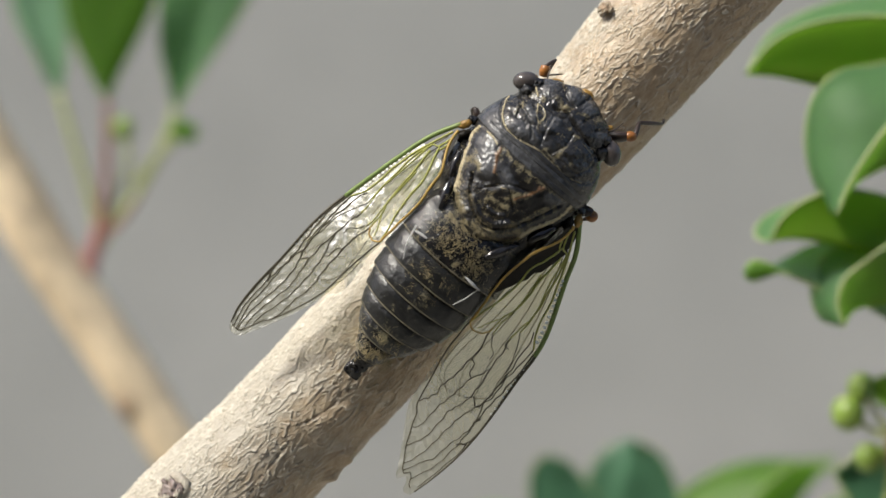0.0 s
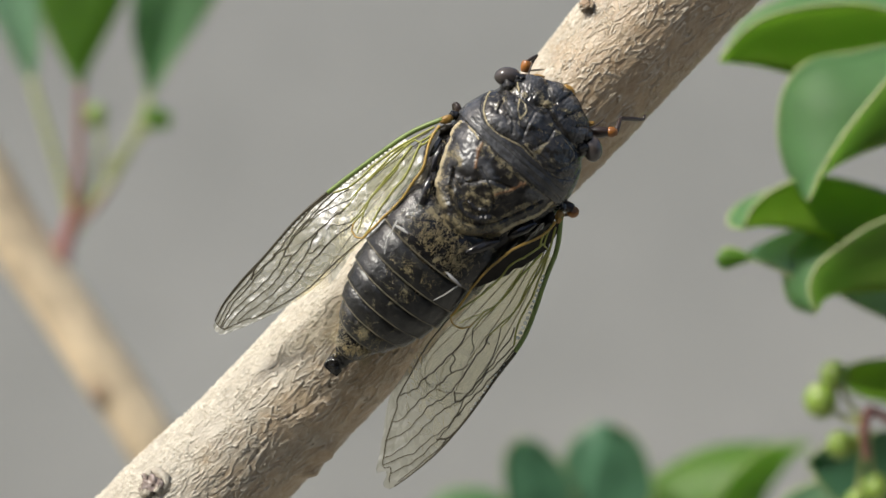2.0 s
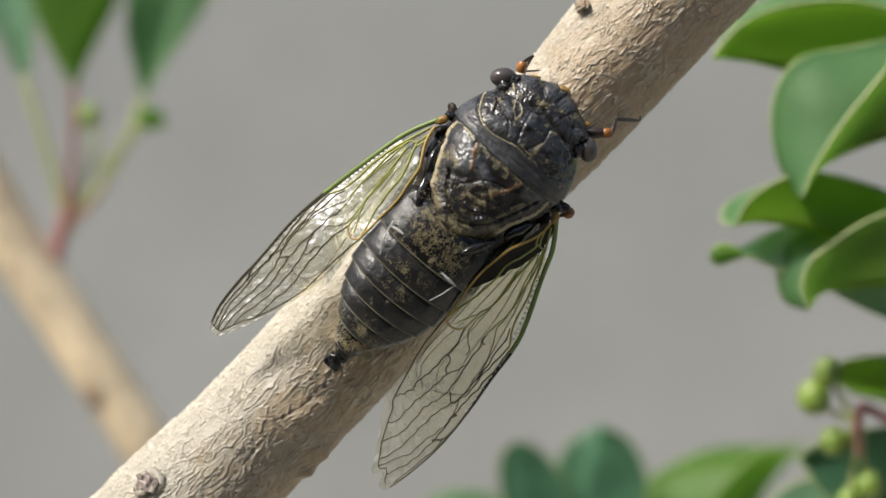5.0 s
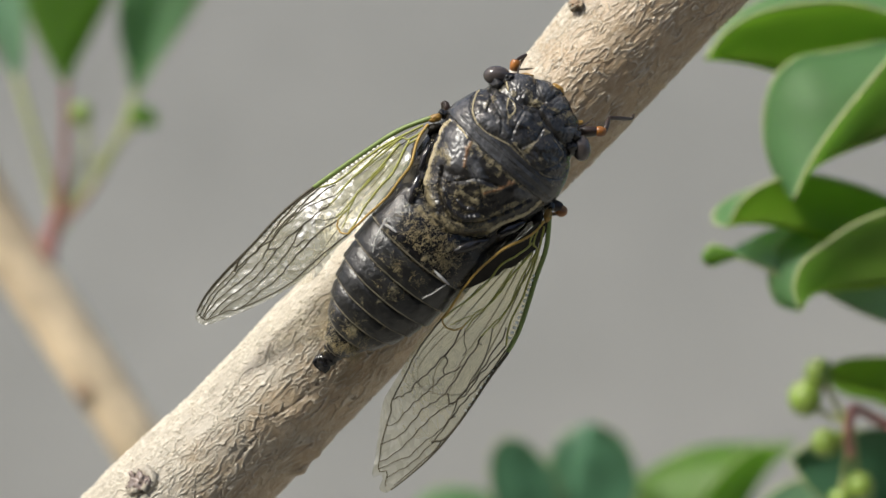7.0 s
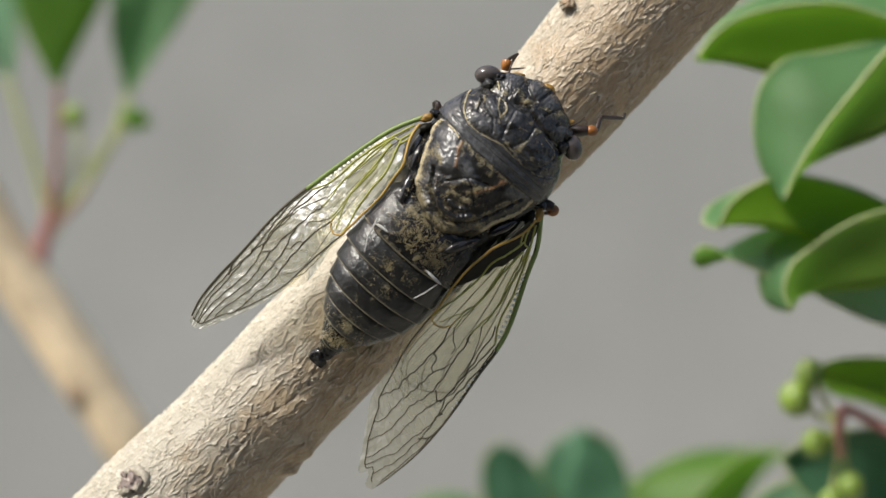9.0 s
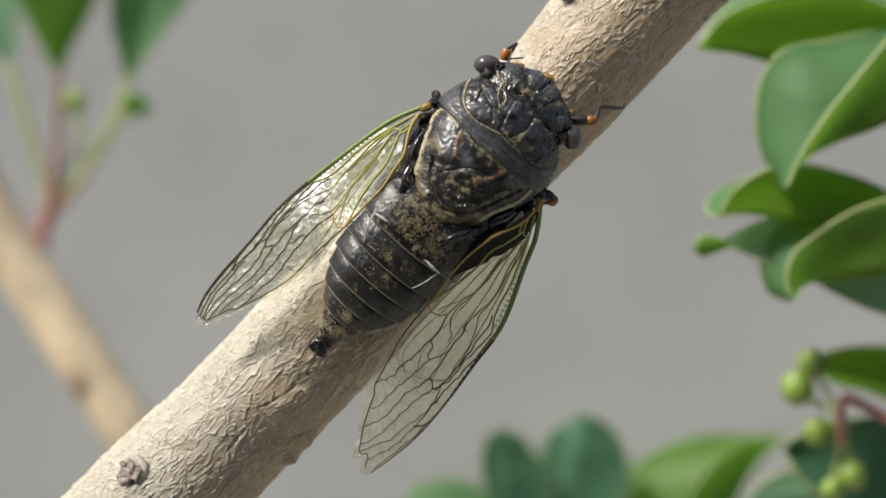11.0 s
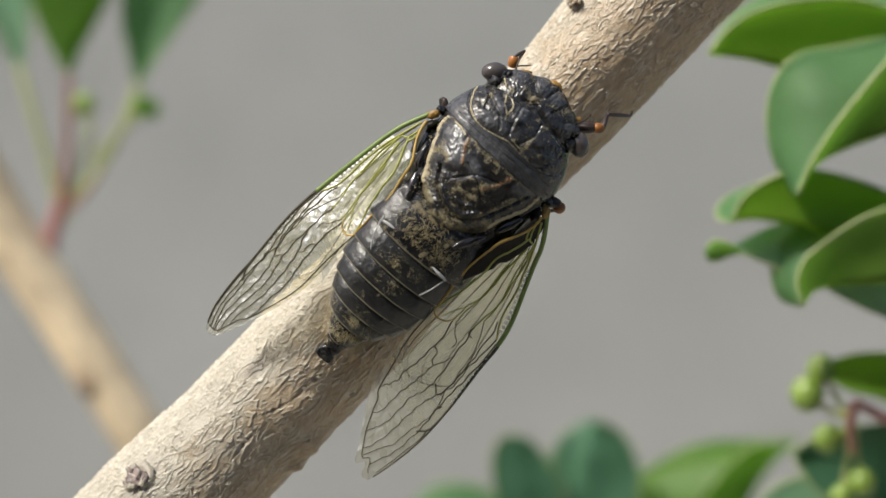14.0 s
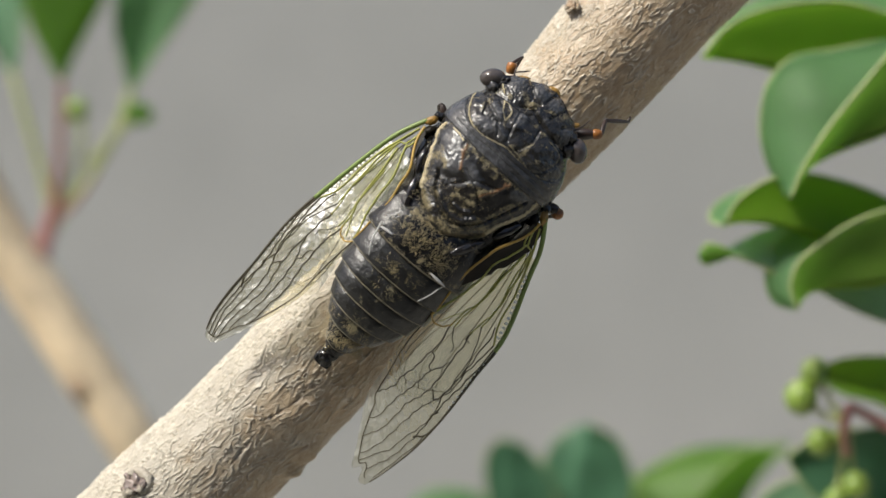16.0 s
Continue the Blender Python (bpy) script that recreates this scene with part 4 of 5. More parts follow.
# abdomen: overlapping rings that slide into one another
M_EDGE = plain("segment_edge_gold", (0.15, 0.13, 0.085), 0.5, 0.4, 0.4, 900, 0.2)
SEGMENTS = []
CUTS = [(23.6, 30.5, 0.0, M_DOWN), (18.8, 23.6, 0.1, M_SPARSE), (15.2, 18.8, 0.28, M_SPARSE), (12.0, 15.2, 0.48, M_SPARSE),
        (9.2, 12.0, 0.66, M_SPARSE), (6.4, 9.2, 0.84, M_SPARSE), (3.0, 6.4, 1.0, M_DOWN)]
for rear, front, share, mat in CUTS:
    rows = []
    span = front - rear
    for y, grow in ((rear + 0.5, -0.7), (rear, -0.25), (rear - 0.02, 0.22), (rear + 0.3, 0.34), (rear + 0.3 * span, 0.20),
                    (rear + 0.6 * span, 0.02), (front - 0.35, -0.12), (front - 0.1, -0.30), (front + 1.0, -0.6), (front + 2.4, -1.0)):
        g = grow * 1.0
        rows.append((y, table(y, W_ABD) + g, table(y, H_ABD) + g, table(y, H_ABD) * 0.9 + g, table(y, C_ABD)))
    seg = shell("abdomen_segment", rows, mat, "", None, 0.10, -1.2, rear)
    y = rear + 0.12
    arc_line("segment_edge", y, table(y, W_ABD) + 0.28, table(y, H_ABD) + 0.28, table(y, C_ABD), 0.10, M_EDGE, seg, "thin gold rear edge", bow=-1.2)
    SEGMENTS.append((seg, share))
tip = shell("tail_tip", [(-2.3, 0.9, 0.5, 0.6, -4.8), (-2.1, 1.6, 0.9, 0.8, -4.7), (-1.0, 1.9, 1.1, 1.0, -4.5), (0.0, 1.7, 1.2, 1.0, -4.4), (1.0, 1.7, 1.4, 1.1, -4.2), (2.4, 2.1, 1.8, 1.5, -3.9), (4.2, 2.8, 2.2, 1.8, -3.5)], M_BLACK, "glossy black blunt tail", None, 0.3, 0, 5, 5)
SEGMENTS.append((tip, 1.0))

# thorax
shell("thorax", [(27.5, 9.0, 5.5, 8.0, 0), (30, 11.2, 6.3, 8.8, 0), (36, 12.0, 6.8, 9.0, 0), (42, 12.4, 6.9, 9.0, 0), (46, 11.8, 6.4, 8.6, 0), (48, 10.6, 5.4, 8, 0)],
      M_BLACK, "glossy black thorax sides", None, 0.35, 0, 1, 6)

# shield of the thorax: cream side ridges, gold mottling, bare black hollows, shiny folds
mark("shield", "pale", 0.30, 0.40, (793, 220), (780, 233), (767, 268), (755, 305), (751, 335))
mark("shield", "gold", 0.85, 0.45, (753, 330), (754, 352), (763, 370))
mark("shield", "pale", 0.30, 0.45, (951, 361), (926, 382), (892, 396), (860, 410))
mark("shield", "gold", 1.40, 0.55, (806, 408), (830, 413), (858, 408))
mark("shield", "gold", 0.9, 0.25, (768, 385), (785, 398), (800, 412))
mark("shield", "", 0.23, -0.62, (777, 300), (772, 335), (778, 362), (795, 392), (820, 400), (850, 398), (900, 378), (935, 360))
mark("shield", "bare", 0.34, 0.55, (783, 345), (788, 366), (800, 381), (818, 390), (840, 388))
mark("shield", "bare", 0.26, 0.40, (806, 362), (816, 372), (832, 376))
mark("shield", "bare", 1.1, -0.25, (778, 308), (800, 314), (820, 318))
mark("shield", "bare", 0.9, -0.20, (788, 330), (796, 350))
mark("shield", "bare", 1.2, -0.15, (858, 372), (880, 362), (905, 352))
mark("shield", "bare", 0.6, -0.10, (845, 300), (862, 318), (880, 335))
# polished patches, their sky sheen put into the colour as grey
mark("shield", "grey_sheen", 1.6, 0.10, (800, 245), (808, 268), (806, 290))
mark("shield", "grey_sheen", 1.1, 0.20, (835, 300), (842, 320))
mark("shield", "grey_sheen", 1.0, 0.15, (915, 345), (935, 352))
mark("shield", "gold", 0.6, 0.10, (785, 275), (792, 298))
mark("shield", "gold", 0.55, 0.12, (838, 345), (858, 340), (880, 342))
mark("shield", "gold", 0.5, 0.12, (812, 335), (832, 330), (848, 333))
mark("shield", "gold", 0.55, 0.15, (800, 352), (808, 345), (825, 356), (842, 364))
mark("shield", "gold", 0.6, 0.1, (866, 385), (885, 376), (910, 366))
mark("shield", "gold", 0.35, 0.08, (842, 268), (860, 288), (885, 308), (915, 333), (945, 355))
mark("shield", "rust", 0.24, 0.16, (829, 257), (822, 276), (817, 300))
mark("shield", "rust", 0.22, 0.16, (905, 328), (880, 340), (852, 348))
mark("shield", "rust", 0.45, 0.08, (822, 268))
mark("shield", "rust", 0.5, 0.08, (898, 330))
mark("shield", "pale", 0.16, 0.10, (806, 228), (816, 238), (823, 250))
mark("shield", "", 0.16, -0.38, (828, 300), (845, 335), (850, 368))
mark("shield", "", 0.16, -0.38, (800, 325), (845, 322), (885, 338))
SHIELD = plate("thorax_shield", "shield", curve([(-1, 29.3), (1, 29.3)], 0.1), curve([(-1, 46.2), (1, 46.2)], 0.1), 0.0, M_SHELL,
               "black thorax shield mottled with gold down between cream ridges", (0.22, 0.0), 0.05, 0.3, 0.2, seed=2.0)

# collar: smooth grey-black band with lengthwise wrinkles; sky sheen painted on its left
COLLAR_FRONT = [(-1, 53.2), (-0.97, 51.6), (-0.90, 50.0), (-0.80, 48.7), (-0.68, 47.7), (-0.55, 47.25), (-0.38, 47.2), (-0.22, 47.6), (0, 48.1), (0.33, 47.9), (0.62, 47.9), (0.80, 48.7),
                (0.90, 49.8), (0.97, 51.8), (1, 53.0)]
COLLAR_BACK = [(-1, 45.6), (-0.92, 45.3), (-0.6, 44.8), (-0.24, 44.25), (0.2, 44.2), (0.65, 44.2), (0.9, 44.3), (1, 44.6)]
mark("collar", "grey_sheen", 1.9, 0.0, (812, 190), (822, 222), (850, 255), (880, 285))
mark("collar", "gold", 0.8, 0.1, (972, 326), (995, 322), (1010, 308))
for k, (u0, u1, off, deep) in enumerate(((0.02, 0.62, 10, -0.16), (0.10, 0.75, 17, 0.12), (0.0, 0.45, 25, -0.12), (0.25, 0.95, 24, -0.18), (0.45, 1.0, 15, 0.14), (0.3, 0.8, 32, -0.14), (0.5, 0.95, 36, 0.12),
                                         (0.15, 0.55, 35, 0.10), (0.62, 1.0, 8, -0.14))):
    mark("collar", "", 0.15, deep, *[(803 + 155 * u + off * 0.72, 215 + 148 * u + 3 * math.sin(u * 9 + k) - off * 0.60) for u in (u0, u0 + (u1 - u0) * 0.33, u0 + (u1 - u0) * 0.66, u1)])
plate("collar", "collar", curve(COLLAR_BACK, 0.03), curve([(a, b + 0.25) for a, b in COLLAR_FRONT], 0.03), 0.38, M_COLLAR, "smooth grey-black collar band", (-0.15, 0.25), 0.035, 0.8, 0.3, seed=7.0)

# pronotum: furrowed plate with a thin gold border
mark("pronotum", "pale", 0.14, 0.18, (851, 160), (840, 178), (834, 200), (841, 224), (856, 240), (872, 249), (897, 262))
mark("pronotum", "gold", 0.17, 0.20, (897, 262), (925, 290), (955, 314), (985, 320), (1008, 308))
mark("pronotum", "gold", 0.4, 0.05, (850, 240), (868, 248))
mark("pronotum", "pale", 0.13, 0.12, (897, 181), (893, 200), (897, 216))
mark("pronotum", "pale", 0.11, 0.12, (896, 182), (906, 190), (907, 204), (899, 213))
mark("pronotum", "gold", 0.18, 0.05, (894, 216), (896, 246))
mark("pronotum", "", 0.20, -0.38, (864, 178), (874, 195), (884, 215), (884, 240))
mark("pronotum", "", 0.20, -0.34, (925, 200), (908, 230), (899, 252))
mark("pronotum", "", 0.23, -0.38, (957, 232), (942, 256), (916, 268))
mark("pronotum", "", 0.20, -0.34, (992, 272), (986, 292), (960, 304))
mark("pronotum", "", 0.16, -0.26, (915, 268), (935, 282), (955, 300))
mark("pronotum", "bare", 0.14, -0.45, (858, 204), (862, 192), (866, 182))
# lobes on the lit left, sheen painted grey
mark("pronotum", "grey_sheen", 1.2, 0.40, (858, 218), (868, 228))
mark("pronotum", "grey_sheen", 0.9, 0.45, (880, 192), (888, 206))
mark("pronotum", "grey_sheen", 0.8, 0.30, (882, 228), (890, 242))
mark("pronotum", "grey_sheen", 1.1, 0.40, (925, 212), (915, 228))
mark("pronotum", "bare", 1.2, -0.10, (918, 236), (938, 238))
mark("pronotum", "bare", 1.0, 0.35, (950, 270), (972, 268))
mark("pronotum", "", 1.1, 0.40, (945, 290), (970, 296))
mark("pronotum", "bare", 0.8, 0.30, (990, 282))
mark("pronotum", "gold", 0.20, 0.12, (905, 259), (920, 278), (931, 294))
mark("pronotum", "gold", 0.18, 0.12, (925, 266), (946, 256))
mark("pronotum", "gold", 0.16, 0.12, (972, 252), (987, 273), (980, 296))
mark("pronotum", "gold", 0.22, 0.05, (962, 300), (975, 304))
for k in range(7):
    mark("pronotum", "", 0.14, 0.16, (868 + 3 * k, 200 + 4 * k), (872 + 3 * k, 210 + 4.4 * k))
PRO = plate("pronotum", "pronotum", curve([(a, b - 0.15) for a, b in COLLAR_FRONT], 0.03), curve([(-1, 55.0), (-0.8, 54.6), (0, 55.0), (0.8, 54.6), (1, 55.0)], 0.05), 0.30, M_SHELL_HEAD,
            "furrowed black pronotum with a gold border", (0.14, 0.12), 0.07, 0.3, 0.4, seed=11.0)

# head: knobbly, with lobes along the brow
# the grey lobes carry their sheen in the colour
for a, b, wide, high, kind in ((915, 150, 1.9, 0.55, "grey_sheen"), (932, 172, 1.1, 0.30, ""), (963, 166, 1.7, 0.85, "grey_sheen"), (986, 190, 1.6, 0.75, "grey_sheen"), (1004, 214, 1.3, 0.45, ""), (980, 238, 1.8, 0.45, "bare"),
                               (1008, 242, 1.5, 0.45, "grey_sheen"), (955, 205, 1.1, 0.35, "bare"), (938, 150, 1.0, 0.35, ""), (968, 215, 0.6, 0.35, "grey_sheen"), (945, 188, 0.5, 0.3, "gold"), (905, 172, 0.7, 0.2, "gold")):
    mark("head", kind, wide, high, (a, b))
mark("head", "", 0.23, -0.51, (944, 146), (948, 170), (960, 188))
mark("head", "", 0.20, -0.43, (966, 186), (985, 172))
mark("head", "", 0.20, -0.43, (975, 212), (1000, 200))
mark("head", "", 0.23, -0.47, (925, 188), (945, 196), (960, 220), (985, 255))
mark("head", "", 0.20, -0.38, (1015, 228), (996, 228))
mark("head", "gold", 0.35, 0.05, (936, 180), (950, 192))
mark("head", "gold", 0.30, 0.05, (962, 195), (985, 205))
mark("head", "pale", 0.12, 0.12, (893, 152), (896, 166))
HEAD = plate("head", "head", curve([(-1, 53.4), (1, 53.4)], 0.1), curve([(-1, 61.75), (1, 61.75)], 0.1), 0.0, M_SHELL_HEAD, "broad knobbly black head with lobed brow", (0.12, 0.10), 0.09, 0.2, 0.0, seed=21.0)
shell("face", [(53.6, 8.2, 4.5, 6.2, 0), (55.6, 8.4, 4.4, 6.2, -0.2), (57.4, 7.8, 4.0, 6, -0.5), (59.2, 5.6, 3.0, 5.6, -1.0), (60.6, 3.6, 2.0, 5, -1.5), (61.3, 1.6, 0.6, 3.4, -2.0)],
      M_BLACK, "black face under the brow", HEAD, 0.2, 0, 21, 5)
for a, b, rx, ry in ((984, 164, 1.3, 0.7), (1016, 226, 0.6, 1.3), (930, 139, 1.1, 0.35)):
    p = spot(a, b, 0.6)
    ball("brow_edge", p / 1000, mm(rx, ry, 0.6), M_AMBER, HEAD, "amber edge of the brow", Euler((0, 0, p.x * -0.09)), 16, 0.4)
for sx in (-1, 1):
    ball("eye", mm(sx * 9.8, 56.4, 2.2), mm(2.35, 1.7, 1.9), M_EYE, HEAD, "bulging shiny brownish-grey eye", Euler((0, 0, sx * -0.72)), 32)
    ball("eye_socket", mm(sx * 8.3, 55.2, 2.2), mm(1.7, 1.4, 2.4), M_BLACK, HEAD, "", None, 20, 0.3)
    ball("eye_socket", mm(sx * 7.6, 57.2, 2.6), mm(1.2, 1.4, 1.6), M_BLACK, HEAD, "", None, 20, 0.3)
    tube("antenna", [mm(sx * x, y, z) for x, y, z in ((6.9, 58.6, 1.6), (7.7, 60.2, 1.4), (8.0, 62.0, 1.0))], lambda u: 0.00022 * (1 - 0.75 * u), M_LEG, HEAD, "short bristle antenna", 6, 12)
for x, y in ((-1.3, 56.6), (1.3, 56.6), (0, 57.8)):
    ball("ocellus", on_body(x, y, 0.1) / 1000, mm(0.26, 0.26, 0.2), M_LEG, HEAD, "tiny dark ocellus", None, 10)


# shiny lobes behind the wing roots, wing joints, white wax
def lobe(a0, b0, a1, b1, z0, z1, half):
    p, q = spot(a0, b0, z0), spot(a1, b1, z1)
    turn = (q - p).to_track_quat("Y", "Z")
    ball("side_lobe", (p + q) / 2000, mm(half, (q - p).length / 2, half * 0.9), M_GLOSS, INSECT, "glossy black lobe behind the wing root", turn, 22, 0.18)


lobe(738, 314, 721, 368, 5.9, 6.8, 0.75)
lobe(756, 262, 740, 308, 4.4, 5.2, 0.7)
lobe(798, 451, 860, 429, 7.4, 6.2, 0.9)
lobe(876, 422, 925, 398, 5.6, 4.6, 0.8)


def line_on(name, bearings, radius, material, label, wobble=0.4):
    bm = bmesh.new()
    sweep(bm, spline([spot(*p) / 1000 for p in bearings], 24), radius, 8, True, wobble, bearings[0][0])
    return part(name, bm, material, INSECT, label)


line_on("wax_bar", ((676, 402, 7.0), (685, 407, 7.3), (697, 416, 7.6)), lambda u: 0.00026 * math.sin(0.5 + u * 2.3), M_WHITE, "short bar of white wax")
line_on("wax_bar", ((764, 484, 7.4), (776, 496, 7.2), (790, 509, 6.4)), lambda u: 0.00026 * math.sin(0.5 + u * 2.3), M_WHITE, "short bar of white wax")
line_on("white_fold", ((679, 392, 7.0), (668, 412, 7.0), (660, 430, 6.9), (655, 452, 6.6)), lambda u: 0.00015 - 0.00006 * u, M_WHITE, "thin white fold at the wing's inner edge", 0.2)
line_on("white_fold", ((798, 502, 5.6), (780, 512, 6.2), (762, 524, 6.5), (742, 534, 6.6)), lambda u: 0.00012 - 0.00005 * u, M_WHITE, "thin white fold at the wing's inner edge", 0.2)
for sx in (-1, 1):
    ball("wing_root", mm(sx * 13.1, 43.6, 2.2), mm(0.7, 1.3, 0.5), M_AMBER, INSECT, "amber wing joint", Euler((0, 0, sx * 0.5)), 16, 0.5)
    ball("wing_root", mm(sx * 12.4, 45.2, 1.2), mm(1.0, 0.8, 1.0), M_BLACK, INSECT, "black shoulder above the wing joint", None, 16, 0.4)
    ball("wing_root", mm(sx * 12.2, 42.0, 2.4), mm(0.8, 1.6, 1.0), M_BASAL, INSECT, "dark brown wing joint", Euler((0, 0, sx * 0.4)), 16, 0.4)

# legs
def leg(name, knots, radii, materials, label):
    """A leg of jointed tubes; the first joint is the part, the others hang on it."""
    root = None
    for (a, b), (r0, r1), m in zip(zip(knots, knots[1:]), radii, materials):
        mid = (Vector(a) + Vector(b)) / 2 + Vector((0, 0, 0.15))
        ob = tube(name if root is None else "leg_joint", [mm(*a), mm(*mid), mm(*b)], lambda u: (r0 + (r1 - r0) * u + 0.25 * r0 * math.sin(u * 3.1)) / 1000, m, root or INSECT, label if root is None else "", 10, 12)
        root = root or ob
    return root


leg("foreleg", [(-8.2, 59.4, -1.5), (-9.0, 61.0, -1.2), (-8.4, 63.2, -2.6), (-8.2, 60.2, -6.6), (-6.0, 62.6, -8.4)], [(0.75, 0.85), (0.3, 0.2), (0.22, 0.16), (0.16, 0.1)],
    [M_ORANGE, M_LEG, M_LEG, M_LEG], "amber-brown foreleg gripping the bark")
leg("foreleg", [(7.6, 58.6, -2.0), (10.0, 60.8, -1.8), (11.2, 61.7, -2.1), (10.2, 64.4, -4.2), (13.6, 67.4, -8.6), (13.3, 68.4, -9.4)], [(0.85, 0.85), (0.85, 0.7), (0.42, 0.32), (0.36, 0.26), (0.28, 0.2)],
    [M_LEG, M_ORANGE, M_LEG, M_LEG, M_LEG], "amber-brown foreleg stretched over the bark")
leg("midleg", [(12.0, 45.6, -1.0), (14.2, 46.3, -0.6), (14.7, 45.6, -1.6), (13.0, 44.0, -9.0)], [(0.8, 0.85), (1.0, 0.85), (0.35, 0.2)], [M_LEG, M_ORANGE, M_LEG], "amber-kneed middle leg")
leg("midleg", [(-12.0, 46.0, -1.0), (-13.6, 47.2, -0.8), (-14.0, 46.6, -1.8), (-12.0, 45.0, -9.0)], [(0.55, 0.45), (0.35, 0.3), (0.25, 0.2)], [M_LEG, M_LEG, M_LEG], "dark middle leg tucked under the body")
leg("hindleg", [(8.0, 34.0, -5.0), (11.0, 31.0, -6.0), (9.0, 24.0, -9.5)], [(0.8, 0.6), (0.4, 0.25)], [M_LEG, M_LEG], "dark hind leg under the body")
leg("hindleg", [(-8.0, 34.0, -5.0), (-11.0, 31.0, -6.0), (-9.0, 24.0, -9.5)], [(0.8, 0.6), (0.4, 0.25)], [M_LEG, M_LEG], "dark hind leg under the body")


# golden down: short hairs in tufts
def down(parent, boxes, count, length, seed):
    rng = random.Random(seed)
    bm = bmesh.new()
    made = 0
    while made < count:
        x0, x1, y0, y1, hw, top, cz = boxes[rng.randrange(len(boxes))]
        x, y = rng.uniform(x0, x1), rng.uniform(y0, y1)
        if 0.5 * noise.noise(Vector((x, y, seed)) * 0.45) + 0.5 * noise.noise(Vector((x, y, seed)) * 2.2) + rng.gauss(0, 0.15) < 0.08 or abs(x) > hw * 0.97:
            made += 0.2
            continue
        z = cz + top * (1 - (abs(x) / hw) ** 2.3) ** 0.5
        out = Vector((x / hw * 0.8, 0, 0.7)).normalized()
        lay = (Vector((rng.gauss(0, 0.5), -1 + rng.gauss(0, 0.4), 0)) + out * rng.uniform(0.1, 0.55)).normalized()
        wide = lay.cross(out).normalized() * 0.026
        ln = length * rng.uniform(0.5, 1.2)
        p = Vector((x, y, z - 0.12))
        q = p + lay * ln * 0.5 + out * 0.12
        e = p + lay * ln
        vs = [bm.verts.new(v / 1000) for v in (p - wide, p + wide, q + wide * 0.8, q - wide * 0.8, e)]
        bm.faces.new(vs[:4])
        bm.faces.new((vs[3], vs[2], vs[4]))
        made += 1
    return tagged(part("golden_down", bm, M_HAIR, parent, "short golden down"), kind="stuff")


M_HAIR = plain("hair_gold", (0.27, 0.215, 0.105), 0.4, 0.5, 0.35, 300, 0)
down(SHIELD, [(-8, 8, 31, 45, 10.8, 9.3, 0)], 700, 0.5, 1)
down(SEGMENTS[0][0], [(-8, 8, 24, 30, 11.0, 8.0, 0)], 2200, 0.6, 2)
down(SEGMENTS[1][0], [(-5, 5, 19, 23.4, 10.4, 7.7, -0.4)], 700, 0.5, 3)
down(SEGMENTS[2][0], [(-4, 4, 15.3, 18.6, 9.8, 7.3, -0.7)], 150, 0.5, 4)
down(SEGMENTS[6][0], [(-4.4, 4.4, 3.0, 6.2, 4.9, 4.2, -3.0)], 1000, 0.9, 5)
down(SEGMENTS[5][0], [(-5.5, 5.5, 6.4, 9, 6.6, 5.0, -2.0)], 260, 0.7, 6)
down(HEAD, [(-7, 7, 53, 60, 8.9, 6.2, 0)], 110, 0.5, 7)
down(PRO, [(-8, 8, 48, 53, 10.6, 8.7, 0)], 160, 0.5, 8)


# wings: a rippled membrane between a leading and a trailing edge, with tubular veins on it
LEAD_R = [(13.4, 43.9, 2), (16.5, 39, 0), (18.2, 34.2, -1.5), (22, 23.3, -4), (22.6, 14.1, -5), (23.1, 5.5, -5.5), (22.9, -2.1, -6), (21.8, -8.3, -6), (20.5, -13.1, -6)]
TRAIL_R = [(12.5, 42.4, 4), (11.2, 36.1, 5.2), (9.4, 31.4, 5.6), (8.4, 24.2, 5), (8.6, 18.1, 3.4), (8.1, 12.7, 0.8), (9, 6.6, -2.5), (9.7, 0.3, -4.5), (10.7, -2.2, -5)]
LEAD_L = [(-13.7, 43.4, 2), (-16.3, 37.7, 1), (-18.1, 30.5, -0.5), (-20.1, 20.3, -3), (-21, 12.7, -4), (-20.9, 3.9, -5), (-21, -2.3, -5.5), (-20.6, -7.8, -6), (-19.4, -11.4, -6)]
TRAIL_L = [(-12.5, 42.1, 3.5), (-11.2, 37.2, 4.6), (-9.9, 33.2, 5), (-9.1, 28, 4.8), (-9, 22.5, 4), (-9.2, 18.9, 3), (-9.8, 12.4, -0.6), (-10.4, 5.2, -3), (-12.2, -1.4, -4.5), (-14.4, -6.8, -5.5), (-16.4, -10.8, -6)]
HIND_LEAD = [(13.8, 40.9, 1.5), (17.6, 29.8, -1.8), (19.5, 20.7, -3.4), (20.8, 12.3, -5.0), (20.3, 6.7, -5.3)]
HIND_TRAIL = [(13.0, 40.2, 2.5), (11.3, 28.5, 2.8), (10.3, 18.4, 1.7), (9.1, 12.0, -0.7), (9.2, 6.5, -3.5), (13.5, 3.4, -4.7), (17.6, 3.6, -5.1)]


# how far the torn outer margin reaches past the marginal vein, from the leading to the trailing edge
TORN = [(0, 0.5), (0.08, 1.7), (0.13, 1.9), (0.2, 1.0), (0.26, 1.1), (0.30, 3.0), (0.36, 3.2), (0.5, 2.3), (0.75, 1.2), (1, 0.1)]


